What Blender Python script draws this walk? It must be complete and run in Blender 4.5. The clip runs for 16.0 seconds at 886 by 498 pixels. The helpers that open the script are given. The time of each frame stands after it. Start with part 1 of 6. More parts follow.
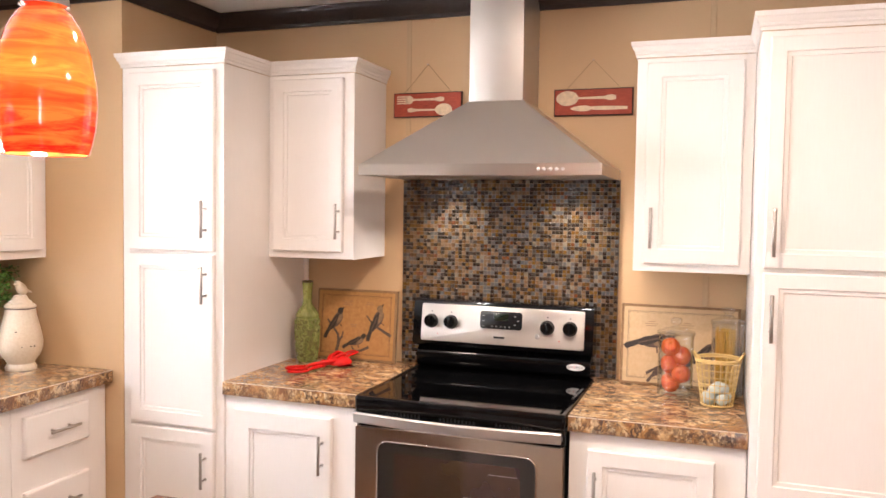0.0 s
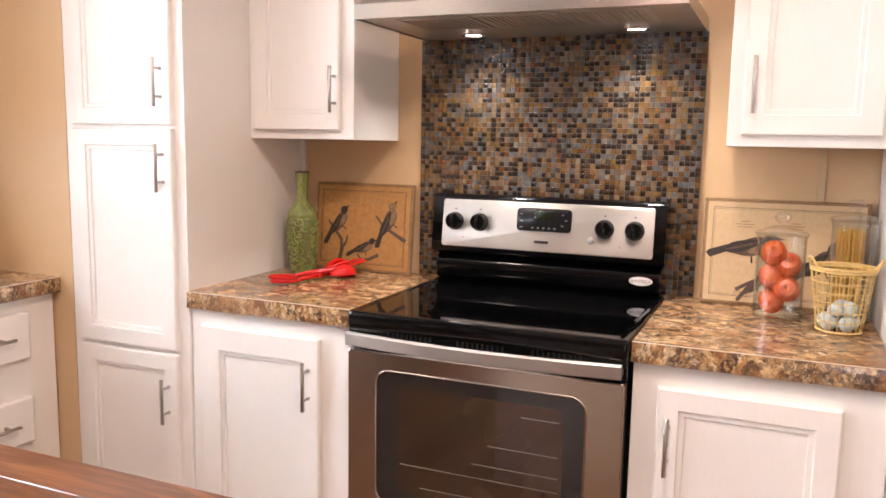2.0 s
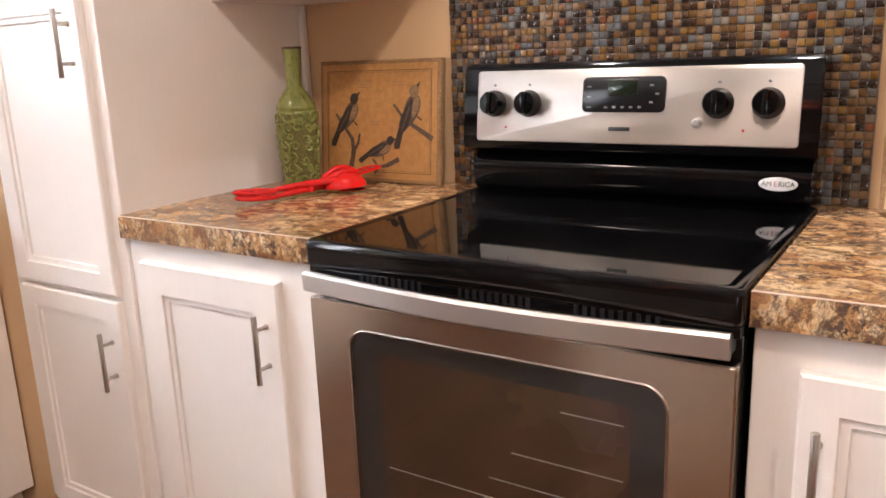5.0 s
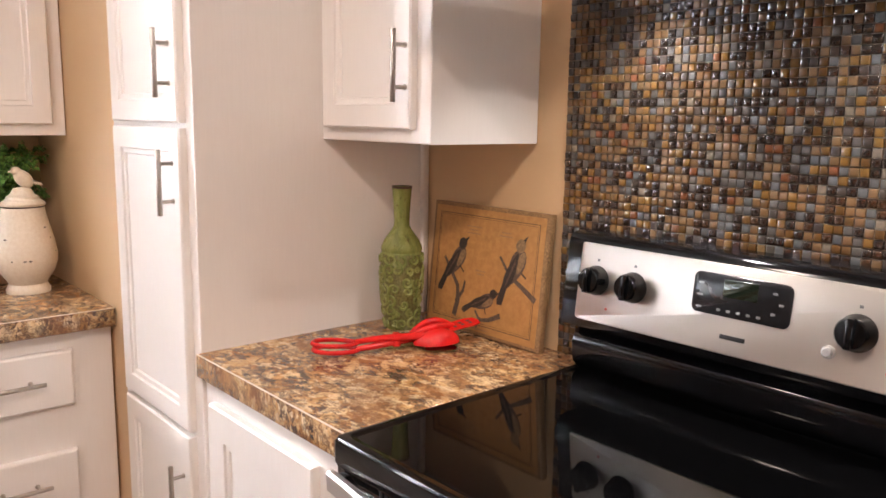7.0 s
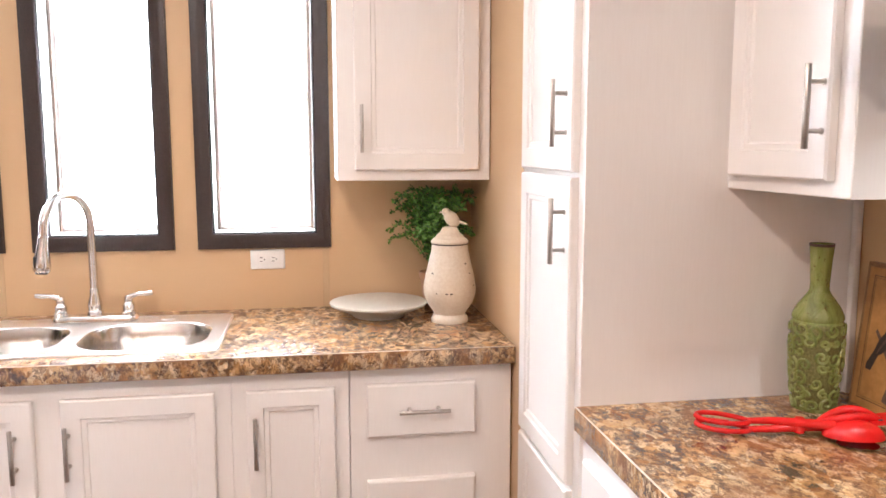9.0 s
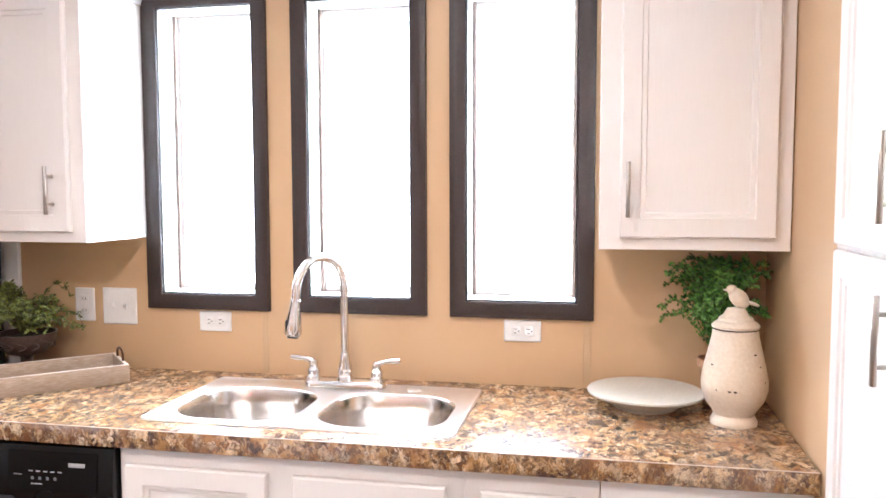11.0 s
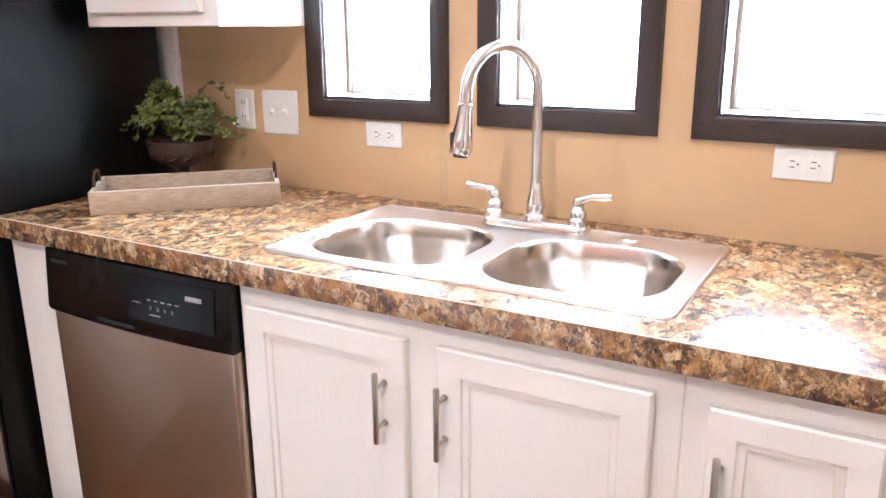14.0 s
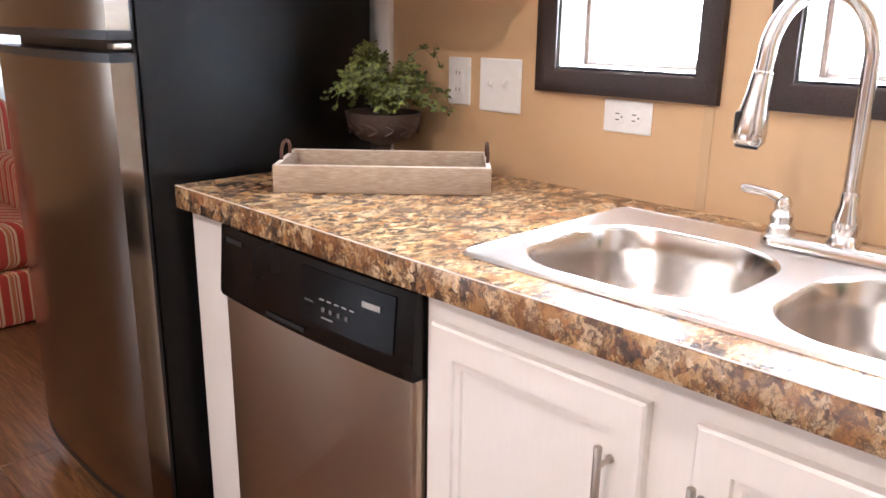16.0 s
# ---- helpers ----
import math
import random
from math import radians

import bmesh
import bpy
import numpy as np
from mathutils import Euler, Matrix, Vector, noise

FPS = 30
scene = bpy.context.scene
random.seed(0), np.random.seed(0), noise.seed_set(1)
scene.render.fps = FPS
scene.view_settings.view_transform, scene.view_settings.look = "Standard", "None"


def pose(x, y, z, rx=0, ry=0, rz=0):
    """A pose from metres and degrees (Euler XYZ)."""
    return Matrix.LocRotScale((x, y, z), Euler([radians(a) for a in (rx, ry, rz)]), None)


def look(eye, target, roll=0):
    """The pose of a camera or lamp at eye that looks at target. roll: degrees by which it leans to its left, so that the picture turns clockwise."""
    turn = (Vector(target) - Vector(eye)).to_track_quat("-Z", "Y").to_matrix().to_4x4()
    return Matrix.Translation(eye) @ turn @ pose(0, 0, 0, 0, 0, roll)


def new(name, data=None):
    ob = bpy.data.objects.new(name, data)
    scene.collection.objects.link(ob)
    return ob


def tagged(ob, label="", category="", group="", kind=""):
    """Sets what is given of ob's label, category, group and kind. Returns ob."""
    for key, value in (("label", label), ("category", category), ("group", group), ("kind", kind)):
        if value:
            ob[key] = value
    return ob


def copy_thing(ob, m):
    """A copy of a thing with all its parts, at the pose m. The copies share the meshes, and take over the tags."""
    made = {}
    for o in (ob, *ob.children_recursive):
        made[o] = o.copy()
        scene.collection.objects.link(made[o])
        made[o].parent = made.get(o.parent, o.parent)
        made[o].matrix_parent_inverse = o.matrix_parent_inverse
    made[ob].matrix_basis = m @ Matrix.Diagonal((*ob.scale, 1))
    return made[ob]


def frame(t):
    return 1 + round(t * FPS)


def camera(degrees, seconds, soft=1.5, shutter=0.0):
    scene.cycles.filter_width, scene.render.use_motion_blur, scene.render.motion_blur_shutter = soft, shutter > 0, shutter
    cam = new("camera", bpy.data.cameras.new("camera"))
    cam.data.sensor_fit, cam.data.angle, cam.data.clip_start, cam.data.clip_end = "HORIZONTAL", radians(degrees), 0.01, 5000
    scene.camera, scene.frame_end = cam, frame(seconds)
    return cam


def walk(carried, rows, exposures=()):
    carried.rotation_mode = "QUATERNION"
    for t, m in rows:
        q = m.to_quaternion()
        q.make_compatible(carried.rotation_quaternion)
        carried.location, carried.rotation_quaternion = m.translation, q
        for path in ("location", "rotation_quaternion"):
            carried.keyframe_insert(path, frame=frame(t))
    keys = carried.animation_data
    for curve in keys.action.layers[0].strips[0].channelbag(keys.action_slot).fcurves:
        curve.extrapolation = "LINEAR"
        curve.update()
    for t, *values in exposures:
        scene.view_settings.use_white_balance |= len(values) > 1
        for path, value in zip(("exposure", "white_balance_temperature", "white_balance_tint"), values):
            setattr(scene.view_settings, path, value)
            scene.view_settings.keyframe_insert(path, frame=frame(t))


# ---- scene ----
cam = camera(58.4, 16.0, soft=1.6)
PATH = [
    (0, (0.165, 0.092, 1.585), (-0.494, 1.978, 1.485), 0.8),
    (0.5, (0.131, 0.303, 1.553), (-0.586, 2.165, 1.425), 0.9),
    (1, (0.091, 0.473, 1.483), (-0.656, 2.322, 1.327), 1.3),
    (1.5, (0.039, 0.636, 1.431), (-0.713, 2.478, 1.222), 1.5),
    (2, (0.01, 0.789, 1.374), (-0.762, 2.614, 1.107), 1.0),
    (2.5, (0.008, 0.958, 1.334), (-0.827, 2.746, 1.01), -0.3),
    (3, (-0.011, 1.086, 1.298), (-0.892, 2.839, 0.911), -0.8),
    (3.2, (-0.027, 1.149, 1.269), (-0.912, 2.894, 0.854), -0.8),
    (5.3, (-0.082, 1.653, 1.225), (-1.208, 3.239, 0.761), -2.4),
    (5.5, (-0.064, 1.681, 1.246), (-1.24, 3.241, 0.818), -2.1),
    (6, (-0.038, 1.797, 1.313), (-1.305, 3.298, 0.938), -1.0),
    (6.5, (-0.034, 1.888, 1.39), (-1.387, 3.317, 1.03), 0.3),
    (7, (-0.018, 1.957, 1.43), (-1.499, 3.261, 1.103), 0.9),
    (7.5, (0.004, 2.002, 1.433), (-1.636, 3.115, 1.165), 1.2),
    (8, (0.018, 2.023, 1.441), (-1.757, 2.914, 1.201), 1.3),
    (8.5, (0.018, 2.059, 1.45), (-1.868, 2.681, 1.216), 0.8),
    (9, (-0.056, 2.107, 1.46), (-2.012, 2.438, 1.208), -0.0),
    (9.5, (-0.139, 2.155, 1.482), (-2.122, 2.237, 1.241), -0.5),
    (10, (-0.213, 2.183, 1.502), (-2.199, 2.079, 1.282), 0.1),
    (10.2, (-0.247, 2.195, 1.514), (-2.229, 2.031, 1.302), -0.1),
    (12.3, (-0.642, 2.211, 1.506), (-2.504, 1.502, 1.337), 0.8),
    (12.5, (-0.698, 2.195, 1.49), (-2.547, 1.469, 1.258), 0.8),
    (13, (-0.802, 2.16, 1.442), (-2.611, 1.388, 1.078), 0.2),
    (13.5, (-0.927, 2.132, 1.389), (-2.674, 1.287, 0.907), -0.0),
    (14, (-1.043, 2.12, 1.362), (-2.714, 1.164, 0.819), -0.4),
    (14.5, (-1.145, 2.092, 1.33), (-2.745, 1.028, 0.774), -0.4),
    (15, (-1.252, 2.011, 1.294), (-2.792, 0.868, 0.726), -0.1),
    (15.5, (-1.311, 1.923, 1.278), (-2.776, 0.683, 0.714), 0.6),
    (16, (-1.354, 1.846, 1.27), (-2.712, 0.486, 0.718), 0.8),
]
walk(cam, [(t, look(eye, target, roll)) for t, eye, target, roll in PATH], exposures=[(0.0, 0.57, 6120, 13), (3.0, 0.39, 5960, 12.5), (6.2, 0.31, 6020, 12.5), (9.0, 0.58, 5660, 10), (12.5, 0.82, 5220, 8), (15.0, 0.71, 5260, 9), (16.0, 0.70, 5450, 10)])

# world, daylight in the openings, lamps
world = bpy.data.worlds.new("sky")
scene.world = world
world.use_nodes = True
sky = world.node_tree.nodes.new("ShaderNodeTexSky")
sky.sky_type, sky.sun_disc, sky.sun_elevation, sky.sun_rotation = "NISHITA", False, radians(42), radians(250)
world.node_tree.links.new(sky.outputs[0], world.node_tree.nodes["Background"].inputs[0])
world.node_tree.nodes["Background"].inputs[1].default_value = 0.12
DAY, WARM = (0.92, 0.96, 1.0), (1.0, 0.77, 0.61)
CEIL = 2.475          # ceiling height
WX, BY = -2.80, 3.30  # window wall and range wall
EX, SY = 3.0, -3.8    # far side walls


def area_lamp(name, m, sx, sy, watts, colour, disc=False, spread=180):
    lamp = bpy.data.lights.new(name, "AREA")
    lamp.shape = "DISK" if disc else "RECTANGLE"
    lamp.size, lamp.size_y, lamp.energy, lamp.color, lamp.spread = sx, sy, watts, colour, radians(spread)
    ob = new(name, lamp)
    ob.matrix_world = m
    return ob


WINDOWS = [(0.697, 1.137), (1.22, 1.664), (1.736, 2.18)]
WZ0, WZ1 = 1.122, 2.17
area_lamp("window_daylight", look((WX - 0.42, 1.44, 1.68), (0, 1.44, 1.60)), 2.0, 1.5, 145, DAY)
area_lamp("window_daylight", look((WX - 0.18, -2.3, 1.45), (0, -2.3, 1.45)), 1.5, 1.25, 9, DAY)
# added fill light behind an unseen opening in the south wall
area_lamp("window_daylight", look((2.55, SY - 0.16, 1.35), (2.55, 0, 1.35)), 0.66, 1.9, 10, DAY)
CANS = [(-0.25, 1.75), (-1.50, 1.62), (-0.25, -0.3), (1.3, 1.2)]
for (cx, cy), watts in zip(CANS, (18, 9, 19, 19)):
    area_lamp("ceiling_lamp", look((cx, cy, CEIL - 0.012), (cx, cy, 0)), 0.13, 0.13, watts, WARM, True)
for hx in (-0.90, -0.40):
    area_lamp("hood_lamp", look((hx, 3.155, 1.697), (hx, 3.13, 0)), 0.05, 0.05, 1.7, (1.0, 0.90, 0.78), True, 118)
area_lamp("pendant_bulb", look((-0.68, 0.94, 1.70), (-0.68, 0.94, 0)), 0.05, 0.05, 2, WARM, True)


# ---- materials ----
def material(name, rough=0.5, metal=0.0, base=(0.5, 0.5, 0.5)):
    mat = bpy.data.materials.new(name)
    mat.use_nodes = True
    b = mat.node_tree.nodes["Principled BSDF"]
    b.inputs["Roughness"].default_value, b.inputs["Metallic"].default_value = rough, metal
    b.inputs["Base Color"].default_value = (*base, 1)
    mat.diffuse_color = (*base, 1)
    return mat


def node(mat, kind, **kw):
    n = mat.node_tree.nodes.new("ShaderNode" + kind)
    for key, value in kw.items():
        if key in n.inputs:
            n.inputs[key].default_value = value
    return n


def link(mat, a, b):
    mat.node_tree.links.new(a, b)


def bsdf(mat):
    return mat.node_tree.nodes["Principled BSDF"]


def coords(mat, scale=(1, 1, 1)):
    geo = node(mat, "NewGeometry")
    mp = node(mat, "Mapping")
    mp.inputs["Scale"].default_value = scale
    link(mat, geo.outputs["Position"], mp.inputs["Vector"])
    return mp.outputs["Vector"]


def ramp(mat, fac, stops, constant=False):
    r = node(mat, "ValToRGB")
    r.color_ramp.interpolation = "CONSTANT" if constant else "LINEAR"
    while len(r.color_ramp.elements) < len(stops):
        r.color_ramp.elements.new(0.5)
    for e, (p, c) in zip(r.color_ramp.elements, stops):
        e.position, e.color = p, (*c, 1)
    link(mat, fac, r.inputs["Fac"])
    return r.outputs["Color"]


def noise_of(mat, vec, scale, detail=3.0, rough=0.5, distort=0.0):
    n = node(mat, "TexNoise", Scale=scale, Detail=detail, Roughness=rough, Distortion=distort)
    link(mat, vec, n.inputs["Vector"])
    return n.outputs["Fac"]


def bump(mat, height, strength, distance=0.002):
    b = node(mat, "Bump", Strength=strength, Distance=distance)
    link(mat, height, b.inputs["Height"])
    link(mat, b.outputs["Normal"], bsdf(mat).inputs["Normal"])


def mix(mat, fac, a, b, mode="MIX"):
    m = node(mat, "MixRGB")
    m.blend_type = mode
    for sock, v in ((0, fac), (1, a), (2, b)):
        if isinstance(v, (int, float)):
            m.inputs[sock].default_value = v
        elif isinstance(v, tuple):
            m.inputs[sock].default_value = (*v, 1)
        else:
            link(mat, v, m.inputs[sock])
    return m.outputs[0]


def grainy(name, base, dark, rough, scale=(30, 30, 1.5), strength=0.25, spots=6.0, metal=0.0):
    """Paint, wood or plaster: a stretched grain over a slow stain."""
    mat = material(name, rough, metal, base)
    v = coords(mat, scale)
    g = noise_of(mat, v, 8, 4, 0.6)
    slow = noise_of(mat, coords(mat), spots, 2)
    c = ramp(mat, g, [(0.3, dark), (0.7, base)])
    c = mix(mat, ramp(mat, slow, [(0.35, (0, 0, 0)), (0.75, (0.35, 0.35, 0.35))]), c, dark)
    link(mat, c, bsdf(mat).inputs["Base Color"])
    bump(mat, g, strength, 0.0006)
    return mat


def plain(name, base, rough, metal=0.0, vary=0.12, scale=60.0, strength=0.0, patchy=0.2):
    mat = material(name, rough, metal, base)
    n = noise_of(mat, coords(mat), scale, 3)
    c = ramp(mat, n, [(0.3, tuple(max(0, x * (1 - vary)) for x in base)), (0.7, tuple(min(1, x * (1 + vary)) for x in base))])
    link(mat, c, bsdf(mat).inputs["Base Color"])
    r = node(mat, "MapRange")
    r.inputs["To Min"].default_value, r.inputs["To Max"].default_value = rough * (1 - patchy), min(1, rough * (1 + patchy))
    link(mat, noise_of(mat, coords(mat), 9, 2), r.inputs["Value"])
    link(mat, r.outputs[0], bsdf(mat).inputs["Roughness"])
    if strength:
        bump(mat, n, strength, 0.001)
    return mat


def granite_laminate(name, stretch):
    """Printed stone: torn cream and tan patches with dark flecks and rusty veins between them."""
    mat = material(name, 0.24, 0, (0.4, 0.28, 0.17))
    v = coords(mat, stretch)

    def warp(vec, scale, amount):
        wob = node(mat, "TexNoise", Scale=scale, Detail=5.0, Roughness=0.65)
        link(mat, vec, wob.inputs["Vector"])
        push = node(mat, "VectorMath")
        push.operation = "MULTIPLY_ADD"
        link(mat, wob.outputs["Color"], push.inputs[0])
        push.inputs[1].default_value = (amount, amount, amount)
        link(mat, vec, push.inputs[2])
        return push.outputs[0]

    def cells(scale, vec, channel):
        n = node(mat, "TexVoronoi", Scale=scale)
        link(mat, vec, n.inputs["Vector"])
        sp = node(mat, "SeparateColor")
        link(mat, n.outputs["Color"], sp.inputs[0])
        return sp.outputs[channel]

    warped = warp(v, 26.0, 0.085)
    fine = warp(v, 70.0, 0.030)
    patch = ramp(mat, cells(30.0, warped, 0), [(0.0, (0.075, 0.050, 0.040)), (0.14, (0.24, 0.115, 0.050)), (0.30, (0.40, 0.225, 0.095)), (0.48, (0.52, 0.335, 0.165)), (0.68, (0.64, 0.46, 0.26)), (0.86, (0.74, 0.60, 0.42)), (1.0, (0.34, 0.20, 0.10))])
    chips = ramp(mat, cells(95.0, fine, 1), [(0.0, (0.030, 0.027, 0.030)), (0.20, (0.12, 0.085, 0.075)), (0.40, (0.36, 0.20, 0.085)), (0.68, (0.58, 0.41, 0.22)), (1.0, (0.74, 0.63, 0.46))])
    c = mix(mat, ramp(mat, noise_of(mat, v, 17, 6, 0.68, 0.4), [(0.45, (0.04, 0.04, 0.04)), (0.56, (0.92, 0.92, 0.92))]), patch, chips)
    streak = ramp(mat, noise_of(mat, warped, 30, 7, 0.72), [(0.30, (0.26, 0.22, 0.20)), (0.46, (0.80, 0.76, 0.72)), (0.64, (1.25, 1.2, 1.14))])
    c = mix(mat, 0.75, c, streak, "MULTIPLY")
    ridge = noise_of(mat, warped, 13, 6, 0.7, 0.9)
    vein = ramp(mat, ridge, [(0.455, (0, 0, 0)), (0.485, (0.8, 0.8, 0.8)), (0.505, (0.8, 0.8, 0.8)), (0.535, (0, 0, 0))])
    c = mix(mat, vein, c, (0.085, 0.055, 0.042))
    fleck = ramp(mat, noise_of(mat, fine, 46, 6, 0.74, 0.5), [(0.555, (0, 0, 0)), (0.595, (0.92, 0.92, 0.92))])
    zone = ramp(mat, noise_of(mat, v, 7, 3), [(0.42, (0.25, 0.25, 0.25)), (0.60, (1, 1, 1))])
    c = mix(mat, mix(mat, 1.0, fleck, zone, "MULTIPLY"), c, (0.026, 0.025, 0.032))
    rust = ramp(mat, noise_of(mat, v, 8, 4), [(0.50, (0, 0, 0)), (0.66, (0.55, 0.55, 0.55))])
    c = mix(mat, rust, c, (0.27, 0.125, 0.05))
    c = mix(mat, 0.6, c, (1.0, 0.90, 0.74), "MULTIPLY")
    link(mat, c, bsdf(mat).inputs["Base Color"])
    bsdf(mat).inputs["Specular IOR Level"].default_value = 0.85
    bump(mat, noise_of(mat, v, 150, 2), 0.16, 0.0006)
    return mat


def brushed(name, base, rough, stretch, strength=0.03, lean=0.8, along=(0.0, 0.0, 1.0)):
    """Brushed steel: fine lines along one way, in tone, gloss and relief."""
    mat = material(name, rough, 1.0, base)
    g = noise_of(mat, coords(mat, stretch), 6, 5, 0.7)
    link(mat, ramp(mat, g, [(0.3, tuple(x * 0.975 for x in base)), (0.7, base)]), bsdf(mat).inputs["Base Color"])
    r = node(mat, "MapRange")
    r.inputs["To Min"].default_value, r.inputs["To Max"].default_value = rough * 0.95, rough * 1.06
    link(mat, g, r.inputs["Value"])
    link(mat, r.outputs[0], bsdf(mat).inputs["Roughness"])
    bump(mat, g, strength, 0.0003)
    tan = node(mat, "CombineXYZ", X=along[0], Y=along[1], Z=along[2])
    link(mat, tan.outputs[0], bsdf(mat).inputs["Tangent"])
    bsdf(mat).inputs["Anisotropic"].default_value = lean
    return mat


GLASS_STOPS = [(0.0, (0.022, 0.013, 0.009)), (0.30, (0.050, 0.025, 0.012)), (0.50, (0.105, 0.052, 0.014)), (0.70, (0.165, 0.088, 0.020)), (0.86, (0.052, 0.042, 0.036)), (0.94, (0.145, 0.050, 0.018))]
STONE_STOPS = [(0.0, (0.078, 0.070, 0.062)), (0.20, (0.140, 0.076, 0.026)), (0.46, (0.080, 0.084, 0.086)), (0.60, (0.155, 0.084, 0.026)), (0.88, (0.170, 0.140, 0.100)), (0.95, (0.060, 0.044, 0.034))]


def tile_mat(name, stops, rough, per_object):
    """Mosaic pieces: each takes its colour from its own random number."""
    mat = material(name, rough, 0, stops[2][1])
    src = node(mat, "ObjectInfo").outputs["Random"] if per_object else node(mat, "NewGeometry").outputs["Random Per Island"]
    c = ramp(mat, src, stops, True)
    c = mix(mat, 0.35, c, ramp(mat, noise_of(mat, coords(mat), 120, 3), [(0.3, (0.05, 0.04, 0.03)), (0.7, (0.5, 0.42, 0.3))]), "OVERLAY")
    link(mat, c, bsdf(mat).inputs["Base Color"])
    return mat


def plank_wood(name, tones, along, rough):
    """Boards vary by their own random number; the grain runs along one axis."""
    mat = material(name, rough, 0, tones[1])
    stretch = (2.2, 26, 26) if along == "x" else (26, 2.2, 26)
    info = node(mat, "ObjectInfo")
    g = noise_of(mat, coords(mat, stretch), 2.2, 6, 0.65, 1.2)
    c = ramp(mat, g, [(0.28, tones[0]), (0.5, tones[1]), (0.72, tones[2])])
    c = mix(mat, 0.55, c, ramp(mat, info.outputs["Random"], [(0.0, (0.45, 0.45, 0.45)), (1.0, (1.0, 0.95, 0.9))]), "MULTIPLY")
    link(mat, c, bsdf(mat).inputs["Base Color"])
    bump(mat, g, 0.15, 0.0008)
    return mat


def glass(name, tint=(1, 1, 1), rough=0.0):
    mat = material(name, rough, 0, tint)
    bsdf(mat).inputs["Transmission Weight"].default_value = 1.0
    bsdf(mat).inputs["IOR"].default_value = 1.45
    return mat


def glow(name, colour, strength):
    mat = material(name, 0.5, 0, colour)
    bsdf(mat).inputs["Emission Color"].default_value = (*colour, 1)
    bsdf(mat).inputs["Emission Strength"].default_value = strength
    return mat


WHITE = grainy("white_cabinet_paint", (0.83, 0.793, 0.75), (0.805, 0.765, 0.720), 0.33, (36, 36, 2), 0.10, 2.0)
WALL = grainy("tan_wallboard", (0.61, 0.413, 0.228), (0.575, 0.385, 0.208), 0.5, (60, 60, 60), 0.3, 1.2)
BATTEN = grainy("tan_batten", (0.56, 0.395, 0.225), (0.53, 0.365, 0.20), 0.5, (60, 60, 4), 0.1, 2.0)
CEILING = grainy("textured_ceiling_white", (0.80, 0.78, 0.75), (0.74, 0.72, 0.69), 0.8, (14, 14, 14), 0.9, 3.0)
TRIM = grainy("dark_brown_trim", (0.045, 0.028, 0.022), (0.02, 0.012, 0.010), 0.42, (6, 40, 40), 0.3, 4.0)
COUNTER = granite_laminate("granite_laminate", (0.82, 1.12, 1.0))
COUNTER_EDGE = granite_laminate("granite_laminate_edge", (1.1, 1.1, 0.9))
EDGE_LINE = plain("pale_laminate_line", (0.62, 0.50, 0.38), 0.3)
STEEL_H = brushed("brushed_steel_level", (0.68, 0.635, 0.585), 0.36, (1.5, 1.5, 240.0))
PANEL_STEEL = brushed("control_panel_steel", (0.58, 0.54, 0.495), 0.48, (1.5, 1.5, 240.0), 0.02, 0.8)
HOOD_STEEL = brushed("hood_steel", (0.64, 0.59, 0.53), 0.29, (1.5, 1.5, 420.0), 0.004, 0.5)
STEEL_SOFT = brushed("satin_steel", (0.56, 0.53, 0.50), 0.42, (1.5, 1.5, 240.0), 0.02, 0.3)
STEEL_V = brushed("brushed_steel_upright", (0.58, 0.55, 0.51), 0.46, (220.0, 220.0, 1.0), 0.02, 0.2)
DISH_STEEL = brushed("dishwasher_steel", (0.54, 0.44, 0.345), 0.32, (420.0, 420.0, 1.0), 0.004, 0.3)
FRIDGE_STEEL = brushed("fridge_steel", (0.31, 0.265, 0.22), 0.18, (1.0, 200.0, 0.8), 0.03, 0.3)
SINK_STEEL = brushed("sink_steel", (0.74, 0.69, 0.64), 0.30, (3.0, 160.0, 160.0), 0.03, 0.0)
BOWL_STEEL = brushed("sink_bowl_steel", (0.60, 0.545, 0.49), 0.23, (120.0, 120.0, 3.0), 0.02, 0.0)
FAUCET_NICKEL = plain("polished_nickel", (0.72, 0.68, 0.635), 0.20, 1.0, 0.03)
NICKEL = brushed("brushed_nickel", (0.50, 0.46, 0.41), 0.32, (60.0, 60.0, 60.0), 0.02, 0.0)
CHROME = plain("polished_chrome", (0.78, 0.76, 0.73), 0.10, 1.0, 0.03)
BLACK = plain("black_enamel", (0.003, 0.003, 0.0033), 0.10, 0, 0.2)
BLACK_GLASS = plain("black_ceramic_glass", (0.0018, 0.0018, 0.002), 0.035, 0, 0.2)
for m_black in (BLACK, BLACK_GLASS):
    bsdf(m_black).inputs["Specular IOR Level"].default_value = 0.32
SATIN_BLACK = plain("satin_black_plastic", (0.0055, 0.0053, 0.0052), 0.26, 0, 0.15)
bsdf(SATIN_BLACK).inputs["Specular IOR Level"].default_value = 0.3
TOUCH_BLACK = plain("black_touch_glass", (0.005, 0.005, 0.0055), 0.16, 0, 0.1)
bsdf(TOUCH_BLACK).inputs["Specular IOR Level"].default_value = 0.22
BLACK_MATT = plain("black_plastic", (0.014, 0.014, 0.015), 0.32, 0, 0.2)
FRIDGE_BLACK = plain("pebbled_black_steel", (0.0035, 0.004, 0.0042), 0.24, 0, 0.1, 190, 1.0, 0.03)
bsdf(FRIDGE_BLACK).inputs["Specular IOR Level"].default_value = 0.32
bump(FRIDGE_BLACK, noise_of(FRIDGE_BLACK, coords(FRIDGE_BLACK), 330, 2), 1.0, 0.0013)
